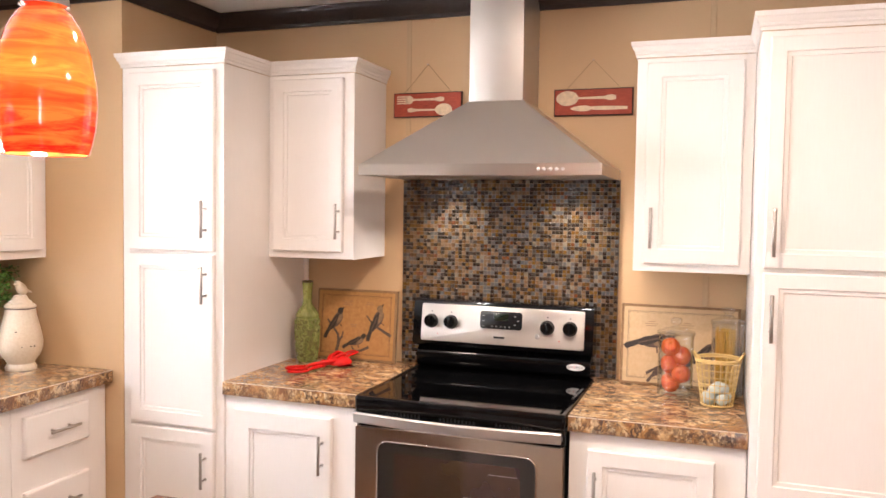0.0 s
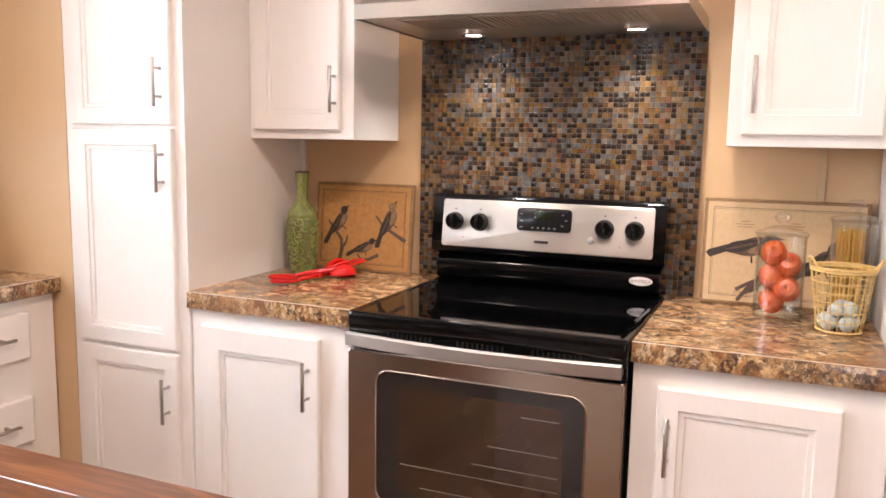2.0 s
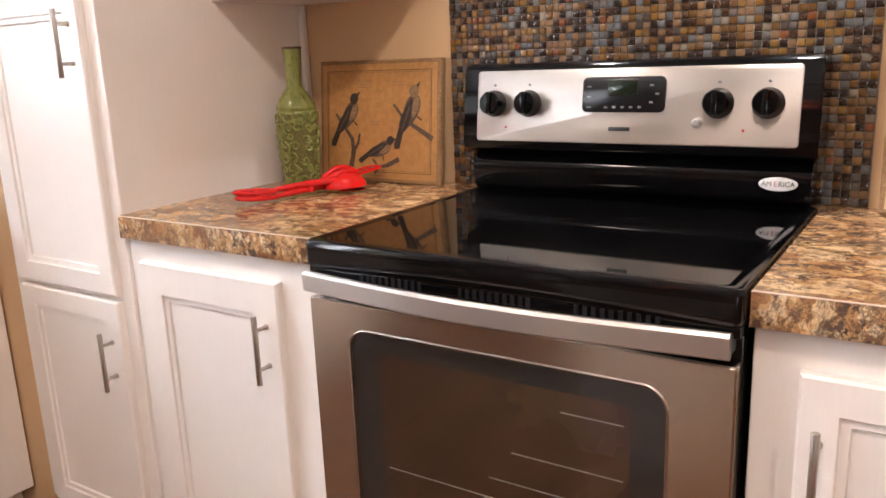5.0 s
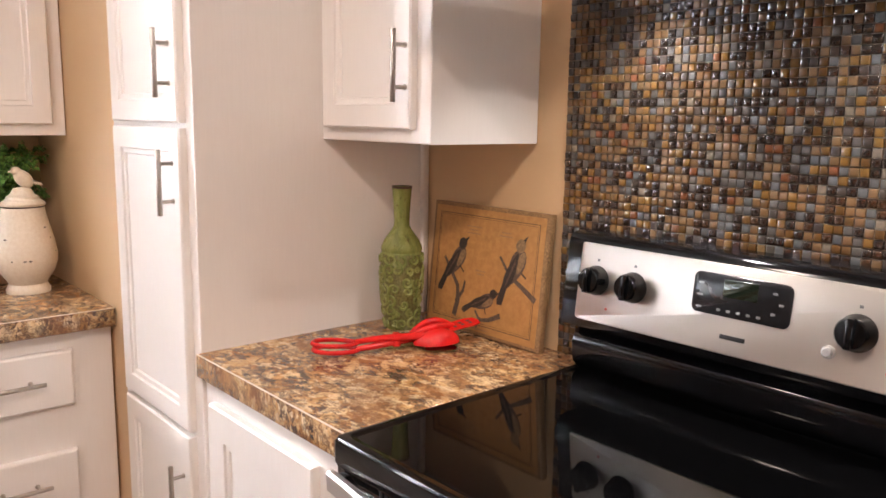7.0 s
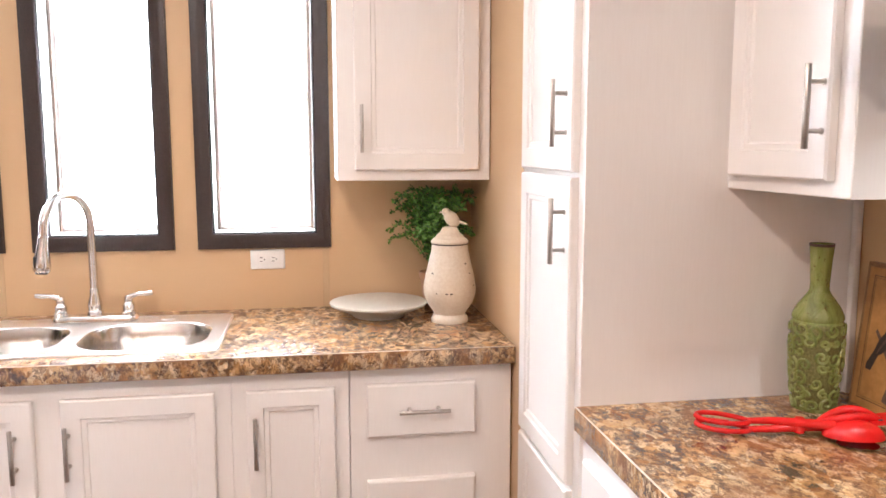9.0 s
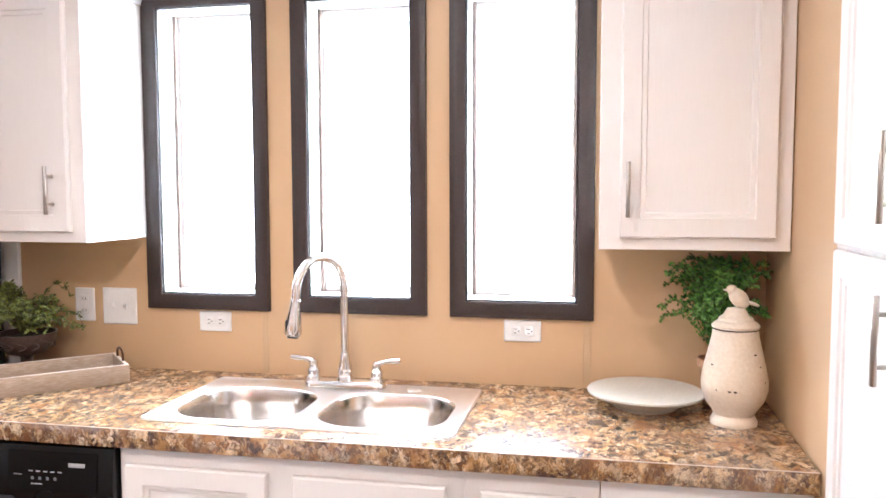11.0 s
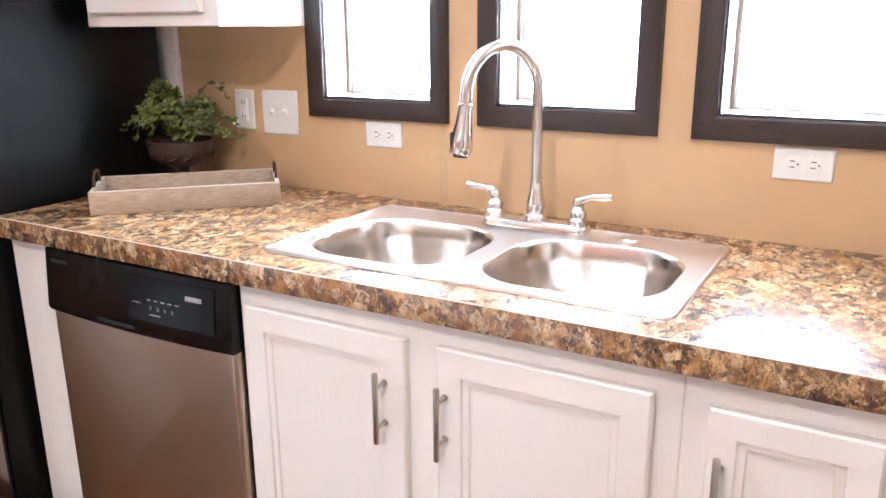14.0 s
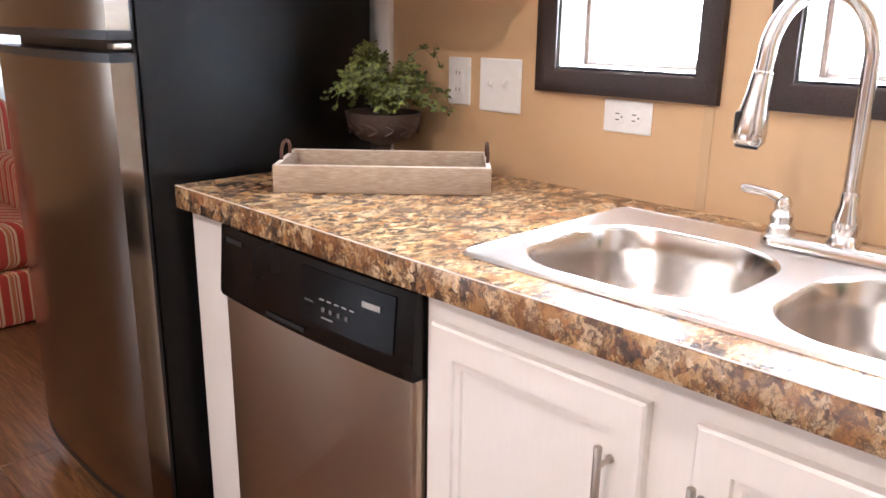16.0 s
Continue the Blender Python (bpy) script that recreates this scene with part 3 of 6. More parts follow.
cabinet("pantry_cabinet", on_back(2.652), 0.266, 0.90, 0, 2.126, 0.646, "tall white pantry cabinet with wide panelled doors beside the counter", "cabinet",
        [(0.290, 0.868, 1.422, 2.106, (0.315, 1.530), True, False, 0.050), (0.290, 0.868, 0.722, 1.409, (0.315, 1.275), True, False, 0.050), (0.290, 0.868, 0.10, 0.709, (0.315, 0.60), True, False, 0.050)],
        "pantry cabinets", (True, False), True)
cabinet("base_cabinet", BASE, -1.6185, -1.058, 0, 0.863, 0.62, "white base cabinet with one panelled door below the counter", "cabinet",
        [(-1.572, -1.156, 0.10, 0.815, (-1.190, 0.682), True, False, 0.075)], "base cabinets", None, True)
cabinet("base_cabinet", BASE, -0.286, 0.263, 0, 0.863, 0.62, "white base cabinet with one panelled door below jars and basket", "cabinet",
        [(-0.224, 0.170, 0.10, 0.809, (-0.196, 0.675))], "base cabinets", None, True)
FS = on_side(-2.186)
cabinet("end_panel", FS, 0.206, 0.362, 0, 0.863, 0.60, "white filler cabinet between refrigerator and dishwasher", "cabinet", [], "base cabinets", None, True)
cabinet("sink_cabinet", FS, 0.980, 1.890, 0, 0.863, 0.60, "white sink base cabinet with two panelled doors", "cabinet",
        [(1.004, 1.393, 0.10, 0.814, (1.349, 0.680)), (1.460, 1.847, 0.10, 0.814, (1.479, 0.680))], "base cabinets", None, True, 0.70)
cabinet("base_cabinet", FS, 1.8903, 2.205, 0, 0.863, 0.60, "narrow white base cabinet with one panelled door", "cabinet",
        [(1.930, 2.166, 0.10, 0.812, (1.954, 0.678), True, False, 0.05)], "base cabinets", None, True)
cabinet("drawer_cabinet", FS, 2.207, 2.664, 0, 0.863, 0.60, "white base cabinet with three slab drawers", "cabinet",
        [(2.252, 2.558, 0.664, 0.815, (2.410, 0.742), False, True), (2.252, 2.558, 0.387, 0.538, (2.410, 0.462), False, True), (2.252, 2.558, 0.112, 0.262, (2.410, 0.187), False, True)],
        "base cabinets", None, True)
cabinet("wall_cabinet", on_side(-2.490), 2.194, 2.667, 1.362, 2.125, 0.307, "white wall cabinet with one panelled door over the urn", "cabinet",
        [(2.247, 2.630, 1.394, 2.100, (2.266, 1.518))], "wall cabinets", (True, False))
cabinet("wall_cabinet", on_side(-2.468), 0.232, 0.700, 1.364, 2.125, 0.329, "white wall cabinet with one panelled door beside the window", "cabinet",
        [(0.262, 0.655, 1.396, 2.100, (0.606, 1.520))], "wall cabinets", (False, True))
cabinet("fridge_cabinet", on_side(-2.440), -0.72, 0.229, 1.785, 2.125, 0.357, "short white cabinet with two doors above the refrigerator", "cabinet",
        [(-0.68, -0.232, 1.822, 2.100, (-0.27, 1.90)), (-0.198, 0.170, 1.822, 2.100, (-0.16, 1.90))], "wall cabinets", (True, False))
solid("fridge_side_trim", boxes((WX + 0.001, WX + 0.02, 0.10, 0.203, 0.0, 1.784), r=0.002), WHITE, "white upright board on the wall behind the refrigerator", "trim", kind="structure")


# ---- worktops ----
def edge_worktop(x0, x1, y0, y1, label):
    w = thing("worktop", at((x0 + x1) / 2, (y0 + y1) / 2, 0.864), label, "worktop", "laminate worktops")
    part("top", boxes((x0, x1, y0 + 0.0045, y1, 0.864, 0.914), r=0.001, seg=1), COUNTER, w)
    part("front_edge", boxes((x0, x1, y0, y0 + 0.004, 0.8635, 0.9118), r=0.0012), COUNTER_EDGE, w, "laminate strip on the front edge")
    part("edge_line", boxes((x0, x1, y0 + 0.0003, y0 + 0.0044, 0.9122, 0.9139), r=0.0006, seg=1), EDGE_LINE, w, "pale line where the laminate sheets meet")
    return w


edge_worktop(-1.619, -1.055, 2.655, 3.298, "brown granite-look laminate worktop beside the range")
edge_worktop(-0.289, 0.264, 2.655, 3.298, "brown granite-look laminate worktop holding jars and basket")
SX0, SX1, SY0, SY1 = -2.706, -2.228, 1.004, 1.856
bm = bmesh.new()
X0, X1, Y0, Y1 = -2.798, -2.1545, 0.2085, 2.667
loft(bm, [loop_rect(X0, X1, Y0, Y1, 0.864), loop_rect(X0, X1, Y0, Y1, 0.913), loop_rect(X0 + 0.001, X1 - 0.001, Y0 + 0.001, Y1 - 0.001, 0.914),
          loop_rect(SX0 + 0.02, SX1 - 0.02, SY0 + 0.02, SY1 - 0.02, 0.914), loop_rect(SX0 + 0.02, SX1 - 0.02, SY0 + 0.02, SY1 - 0.02, 0.864), loop_rect(X0, X1, Y0, Y1, 0.864)], False, False)
bmesh.ops.remove_doubles(bm, verts=bm.verts, dist=1e-5)
sink_top = thing("worktop", at(-2.47, 1.435, 0.864), "long brown granite-look laminate worktop under the windows", "worktop", "laminate worktops")
part("top", bm, COUNTER, sink_top)
part("front_edge", boxes((-2.154, -2.150, 0.204, 2.667, 0.8635, 0.9118), r=0.0012), COUNTER_EDGE, sink_top, "laminate strip on the front edge")
part("end_edge", boxes((-2.798, -2.1545, 0.204, 0.208, 0.8635, 0.9135), r=0.0012), COUNTER_EDGE, sink_top, "laminate strip on the end")
part("edge_line", boxes((-2.1544, -2.1503, 0.204, 2.667, 0.9122, 0.9139), r=0.0006, seg=1), EDGE_LINE, sink_top, "pale line where the laminate sheets meet")


# ---- sink and faucet ----
def make_sink():
    s = thing("kitchen_sink", at((SX0 + SX1) / 2, (SY0 + SY1) / 2, 0.914), "double-bowl stainless steel drop-in sink set in the worktop", "sink")
    bowls = [(SX0 + 0.105, SX1 - 0.038, SY0 + 0.045, (SY0 + SY1) / 2 - 0.025), (SX0 + 0.105, SX1 - 0.038, (SY0 + SY1) / 2 + 0.025, SY1 - 0.045)]
    bm = bmesh.new()
    zt = 0.919
    outer = [bm.verts.new(p) for p in loop_rect(SX0 + 0.012, SX1 - 0.012, SY0 + 0.012, SY1 - 0.012, zt - 0.001, 0.012)]
    rim = [bm.verts.new(p) for p in loop_rect(SX0 + 0.006, SX1 - 0.006, SY0 + 0.006, SY1 - 0.006, zt + 0.0022, 0.016)]
    lip = [bm.verts.new(p) for p in loop_rect(SX0, SX1, SY0, SY1, 0.9145, 0.020)]
    fold = [bm.verts.new(p) for p in loop_rect(SX0 + 0.0025, SX1 - 0.0025, SY0 + 0.0025, SY1 - 0.0025, zt + 0.0012, 0.018)]
    n = len(outer)
    for a, b in ((lip, fold), (fold, rim), (rim, outer)):
        for i in range(n):
            bm.faces.new((a[i], a[(i + 1) % n], b[(i + 1) % n], b[i]))
    edges = [bm.edges.get((outer[i], outer[(i + 1) % n])) for i in range(n)]
    tops = []
    for x0, x1, y0, y1 in bowls:
        ring = [bm.verts.new(p) for p in loop_rect(x0, x1, y0, y1, zt - 0.001, 0.118, 12)]
        tops.append(ring)
        edges += [bm.edges.new((ring[i], ring[(i + 1) % len(ring)])) for i in range(len(ring))]
    bmesh.ops.triangle_fill(bm, use_beauty=True, use_dissolve=False, edges=edges)
    part("rim", bm, SINK_STEEL, s)
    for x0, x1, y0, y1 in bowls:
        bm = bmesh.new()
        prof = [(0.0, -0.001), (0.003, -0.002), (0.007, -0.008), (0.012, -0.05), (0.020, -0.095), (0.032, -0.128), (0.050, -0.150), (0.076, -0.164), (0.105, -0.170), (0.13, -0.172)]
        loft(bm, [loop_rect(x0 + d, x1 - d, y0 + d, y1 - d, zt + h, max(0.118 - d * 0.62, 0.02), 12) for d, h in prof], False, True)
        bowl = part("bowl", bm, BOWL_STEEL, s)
        bm = bmesh.new()
        lathe(bm, [(0.0, 0.003), (0.012, 0.004), (0.018, 0.002), (0.034, 0.0025), (0.042, 0.005), (0.046, 0.001)], 24, at((x0 + x1) / 2, (y0 + y1) / 2, zt - 0.171))
        part("drain", bm, CHROME, bowl, "round chrome strainer")
    bm = bmesh.new()
    lathe(bm, [(0.0, 0.004), (0.017, 0.004), (0.021, 0.002), (0.022, 0.0)], 24, at(-2.655, 1.655, zt - 0.0005))
    part("hole_cover", bm, SINK_STEEL, s)


make_sink()


def make_faucet():
    px, py, z0 = -2.662, 1.435, 0.9195
    fct = thing("kitchen_faucet", at(px, py, z0), "chrome gooseneck kitchen faucet with pull-down spray and two lever handles", "faucet")
    bm = bmesh.new()
    loft(bm, [loop_rect(px - 0.032 + d, px + 0.032 - d, py - 0.13 + d, py + 0.13 - d, z0 + h, 0.031 - d, 6) for d, h in ((0, 0), (0, 0.010), (0.004, 0.016), (0.012, 0.019))])
    part("base_plate", bm, FAUCET_NICKEL, fct)
    bm = bmesh.new()
    lathe(bm, [(0.0, 0.018), (0.026, 0.018), (0.025, 0.028), (0.020, 0.034), (0.022, 0.05), (0.021, 0.062), (0.015, 0.082), (0.0145, 0.10), (0.0125, 0.103)], 24, at(px, py, z0))
    part("collar", bm, FAUCET_NICKEL, fct)
    end = Vector((-2.490, 1.350, 0))
    top, reach = 1.322, end.to_2d() - Vector((px, py))
    r = reach.length / 2
    way = reach.normalized()
    pts = [(px, py, z0 + 0.09), (px, py, z0 + 0.16)]
    for k in range(19):
        a = math.pi - math.pi * k / 18
        d = r + r * math.cos(a)
        pts.append((px + way.x * d, py + way.y * d, top - r + r * math.sin(a)))
    way3 = Vector((way.x * 0.13, way.y * 0.13, -1.0)).normalized()
    pts.append(tuple(Vector(pts[-1]) + way3 * 0.018))
    bm = bmesh.new()
    tube(bm, pts, 0.0125, 16)
    part("spout", bm, FAUCET_NICKEL, fct)
    a = Vector(pts[-1])
    dist = [0.0, 0.002, 0.005, 0.0055, 0.034, 0.062, 0.084, 0.099, 0.105]
    rad = [0.0128, 0.0150, 0.0150, 0.0142, 0.0168, 0.0215, 0.0245, 0.0240, 0.0195]
    bm = bmesh.new()
    tube(bm, [a + way3 * d for d in dist], rad, 18)
    head = part("spray_head", bm, FAUCET_NICKEL, fct)
    bm = bmesh.new()
    tube(bm, [a + way3 * 0.1055, a + way3 * 0.110], [0.017, 0.016], 16)
    part("nozzle", bm, BLACK_MATT, head, "black rubber nozzle")
    bm = bmesh.new()
    b = a + way3 * 0.070 + Vector((0.015, -0.013, 0))
    box(bm, -0.006, 0.006, -0.006, 0.006, -0.014, 0.014, 0.0045, 3, m=Matrix.Translation(b))
    part("button", bm, BLACK_MATT, head, "black spray button")
    for s in (-1, 1):
        y = py + s * 0.101
        bm = bmesh.new()
        lathe(bm, [(0.0, 0.016), (0.023, 0.016), (0.022, 0.03), (0.017, 0.035), (0.019, 0.048), (0.012, 0.058), (0.014, 0.066), (0.010, 0.078), (0.0, 0.082)], 20, at(px, y, z0))
        lever = part("handle_base", bm, FAUCET_NICKEL, fct)
        bm = bmesh.new()
        tube(bm, [(px, y, z0 + 0.062), (px, y + s * 0.008, z0 + 0.075), (px - 0.001, y + s * 0.03, z0 + 0.082), (px - 0.002, y + s * 0.06, z0 + 0.083), (px - 0.002, y + s * 0.074, z0 + 0.085)],
             [0.010, 0.009, 0.0062, 0.0088, 0.0068], 12)
        part("lever", bm, FAUCET_NICKEL, lever)


make_faucet()


# ---- range ----
def make_range():
    x0, x1 = -1.051, -0.292
    xm = (x0 + x1) / 2
    rg = thing("electric_range", at(xm, 2.95, 0), "freestanding stainless and black electric range with glass cooktop", "range")
    part("body", boxes((x0 + 0.004, x1 - 0.004, 2.665, 3.285, 0.04, 0.872), r=0.003), BLACK, rg)
    # cooktop: a rim with a sunken glass
    bm = bmesh.new()
    ya, yb = 2.632, 3.262
    loft(bm, [loop_rect(x0 + d, x1 - d, ya + d, yb - d, z, 0.012) for d, z in ((0.003, 0.868), (0, 0.875), (0, 0.911), (0.004, 0.917), (0.014, 0.919), (0.020, 0.917), (0.028, 0.9155))], False, False)
    part("cooktop_rim", bm, BLACK, rg)
    bm = bmesh.new()
    loft(bm, [loop_rect(x0 + 0.027, x1 - 0.027, ya + 0.027, yb - 0.027, z, 0.008) for z in (0.906, 0.9157)])
    part("cooktop_glass", bm, BLACK_GLASS, rg, "glossy black ceramic glass cooktop")
    part("front_trim", boxes((x0 + 0.003, x1 - 0.003, 2.640, 2.70, 0.8475, 0.868), r=0.003), BLACK, rg)
    for k in range(3):
        for j in range(10):
            u = x0 + 0.12 + k * 0.20 + j * 0.0135
            part("vent_slot", boxes((u, u + 0.0065, 2.6385, 2.641, 0.8495, 0.8655)), BLACK_MATT, rg)
    # backguard
    f = on_back(3.285)
    bm = bmesh.new()
    side = [(3.285, 0.916), (3.262, 0.916), (3.235, 0.921), (3.222, 0.935), (3.218, 0.978), (3.226, 0.994), (3.240, 1.004), (3.246, 1.016), (3.285, 1.016)]
    loft(bm, [[(x, y, z) for y, z in side] for x in (x0 + 0.012, x1 - 0.012)])
    part("lower_guard", bm, BLACK, rg)
    bm = bmesh.new()
    side = [(3.287, 1.012), (3.210, 1.012), (3.190, 1.020), (3.186, 1.030), (3.206, 1.194), (3.214, 1.203), (3.226, 1.206), (3.287, 1.206)]
    loft(bm, [[(x, y, z) for y, z in side] for x in (x0 + 0.004, x1 - 0.000)])
    bmesh.ops.bevel(bm, geom=[e for e in bm.edges if len(e.link_faces) == 2 and any(len(fc.verts) > 4 for fc in e.link_faces)], offset=0.003, segments=2, affect="EDGES")
    guard = part("backguard", bm, BLACK, rg)
    tilt = math.atan2(0.020, 0.164)
    slope = Matrix.Translation((0, 3.1885, 1.035)) @ Matrix.Rotation(-tilt, 4, "X") @ on_back(0)  # u = x, v up the slope, w outwards
    px0, px1 = -1.010, -0.326

    def plate(name, u0, u1, v0, v1, w0, w1, rr, mat, parent, label=""):
        b = bmesh.new()
        e = min(0.0015, (w1 - w0) * 0.5)
        loft(b, [loop_rect(u0, u1, v0, v1, w0, rr), loop_rect(u0, u1, v0, v1, w1 - e, rr), loop_rect(u0 + e, u1 - e, v0 + e, v1 - e, w1, rr)])
        b.transform(slope)
        return part(name, b, mat, parent, label)

    panel = plate("control_panel", px0, px1, 0.002, 0.156, -0.002, 0.004, 0.008, PANEL_STEEL, rg, "brushed stainless control panel")
    disp = plate("display", -0.754, -0.577, 0.066, 0.138, 0.0042, 0.0062, 0.012, PANEL_GREY, panel, "dark grey clock display")
    plate("display_window", -0.697, -0.635, 0.100, 0.131, 0.0064, 0.0070, 0.002, LCD, panel)
    for k in range(5):
        plate("display_mark", -0.705 + k * 0.018, -0.698 + k * 0.018, 0.074, 0.0785, 0.0064, 0.0068, 0.001, MARK_GREY, panel)
    for k in range(3):
        plate("display_mark", -0.744, -0.734, 0.075 + k * 0.021, 0.078 + k * 0.021, 0.0064, 0.0068, 0.001, MARK_GREY, panel)
        plate("display_mark", -0.610 + (k % 2) * 0.012, -0.602 + (k % 2) * 0.012, 0.084 + k * 0.017, 0.088 + k * 0.017, 0.0064, 0.0068, 0.001, MARK_GREY, panel)
    plate("maker_mark", -0.694, -0.648, 0.028, 0.036, 0.0042, 0.0046, 0.001, BLACK_MATT, panel)
    for u in (-0.935, -0.425):
        plate("indicator", u - 0.0025, u + 0.0025, 0.030, 0.035, 0.0042, 0.0056, 0.002, PRINT_RED, panel, "small red indicator lamp")
    for ku in (-0.965, -0.879, -0.474, -0.383):
        b = bmesh.new()
        lathe(b, [(0.0295, 0.0), (0.0295, 0.004), (0.0268, 0.008), (0.0255, 0.026), (0.0222, 0.031), (0.0, 0.0315)], 28)
        box(b, -0.006, 0.006, -0.024, 0.024, 0.028, 0.039, 0.003)
        b.transform(slope @ Matrix.Translation((ku, 0.084, 0.004)))
        part("knob", b, BLACK, panel, "glossy black control knob")
        plate("knob_mark", ku - 0.003, ku + 0.003, 0.122, 0.127, 0.0042, 0.0045, 0.001, MARK_GREY, panel)
    b = bmesh.new()
    lathe(b, [(0.011, 0), (0.011, 0.002), (0.008, 0.003), (0.008, 0.010), (0.006, 0.012), (0, 0.0125)], 18)
    b.transform(slope @ Matrix.Translation((-0.512, 0.046, 0.004)))
    part("light_button", b, MARK_PALE, panel, "round pale grey oven light button")
    # oval badge on the lower guard
    b = bmesh.new()
    lathe(b, [(0.0355, 0.0), (0.0355, 0.0018), (0.034, 0.0024), (0.0, 0.0024)], 40, None, 0.38)
    b.transform(Matrix.Translation((-0.362, 3.2185, 0.964)) @ Matrix.Rotation(radians(-5), 4, "X") @ on_back(0))
    badge = part("badge", b, PRINT_WHITE, rg, "white oval badge with lettering")
    m = Matrix.Translation((-0.362, 3.2158, 0.964)) @ Matrix.Rotation(radians(-5), 4, "X") @ on_back(0)
    word("AM   RICA", 0.0135, SOCKET_DARK, m, badge)
    word("E", 0.0135, PRINT_RED, m @ Matrix.Translation((-0.0045, 0, 0)), badge)
    # oven door
    fd = on_back(2.665)
    wu0, wu1, wv0, wv1 = -0.957, -0.389, 0.392, 0.761
    b = bmesh.new()
    loops = [loop_rect(x0 + 0.004, x1 - 0.004, 0.225, 0.812, w, 0.006) for w in (0.0, 0.030)]
    loops += [loop_rect(x0 + 0.007, x1 - 0.007, 0.228, 0.809, 0.033, 0.006), loop_rect(wu0 - 0.004, wu1 + 0.004, wv0 - 0.004, wv1 + 0.004, 0.033, 0.040), loop_rect(wu0, wu1, wv0, wv1, 0.029, 0.036)]
    loft(b, loops, True, False)
    b.transform(fd)
    door = part("oven_door", b, DOOR_STEEL, rg, "brushed stainless oven door with window", smooth=False)
    b = bmesh.new()
    loft(b, [loop_rect(wu0, wu1, wv0, wv1, w, 0.036) for w in (0.026, 0.029)])
    b.transform(fd)
    c = bmesh.new()
    loft(c, [loop_rect(wu0 - d, wu1 + d, wv0 - d, wv1 + d, w, 0.036 + d) for d, w in ((0.0002, 0.0295), (0.0008, 0.0338), (0.0032, 0.0350), (0.0052, 0.0338), (0.0056, 0.0331))], False, False)
    c.transform(fd)
    part("window_bezel", c, BEZEL_STEEL, door, "bright polished bezel round the oven window")
    pane = part("oven_window", b, OVEN_BORDER, door, "dark tinted oven window with black border")
    b = bmesh.new()
    loft(b, [loop_rect(wu0 + 0.060, wu1 - 0.052, wv0 + 0.040, wv1 - 0.036, w, 0.010) for w in (0.0288, 0.0293)])
    b.transform(fd)
    part("see_through_area", b, OVEN_GLASS, door, "brown-tinted glass over the oven cavity, reflected browns mottled into its colour")
    b = bmesh.new()
    for v, k in ((0.450, 0.14), (0.508, 0.0), (0.545, 0.48), (0.600, 0.58), (0.690, 0.78)):
        box(b, wu0 + 0.070 + k * 0.43, wu1 - 0.062, v, v + 0.0022, 0.0294, 0.0298)
    b.transform(fd)
    part("oven_rack", b, RACK_GREY, door, "wire oven rack behind the glass")
    # bowed handle
    b = bmesh.new()
    rings = []
    N = 28
    for k in range(N + 1):
        s = k / N
        u = x0 + 0.003 + (x1 - x0 - 0.016) * s
        bow = 0.030 * (1 - (2 * s - 1) ** 2) ** 1.25
        w = 0.030 + bow
        rings.append([(u, v, w + dw) for v, dw in ((0.826, 0.002), (0.823, 0.010), (0.827, 0.015), (0.856, 0.017), (0.861, 0.012), (0.860, 0.002))])
    loft(b, rings)
    b.transform(fd)
    part("door_handle", b, STEEL_SOFT, door, "bowed brushed steel handle")
    for u in (x0 + 0.012, x1 - 0.03):
        part("handle_bracket", boxes((u, u + 0.018, 2.634, 2.655, 0.828, 0.856), r=0.003), BLACK_MATT, door)
    b = bmesh.new()
    loft(b, [loop_rect(x0 + 0.004 + d, x1 - 0.004 - d, 0.055 + d, 0.218 - d, w, 0.006) for d, w in ((0, 0), (0, 0.027), (0.004, 0.031))])
    b.transform(fd)
    part("storage_drawer", b, STEEL_H, rg)
    for fx in (x0 + 0.05, x1 - 0.05):
        for fy in (2.70, 3.22):
            b = bmesh.new()
            lathe(b, [(0, 0), (0.018, 0), (0.018, 0.012), (0.008, 0.014), (0.008, 0.045)], 12, at(fx, fy, 0))
            part("foot", b, BLACK_MATT, rg)


make_range()


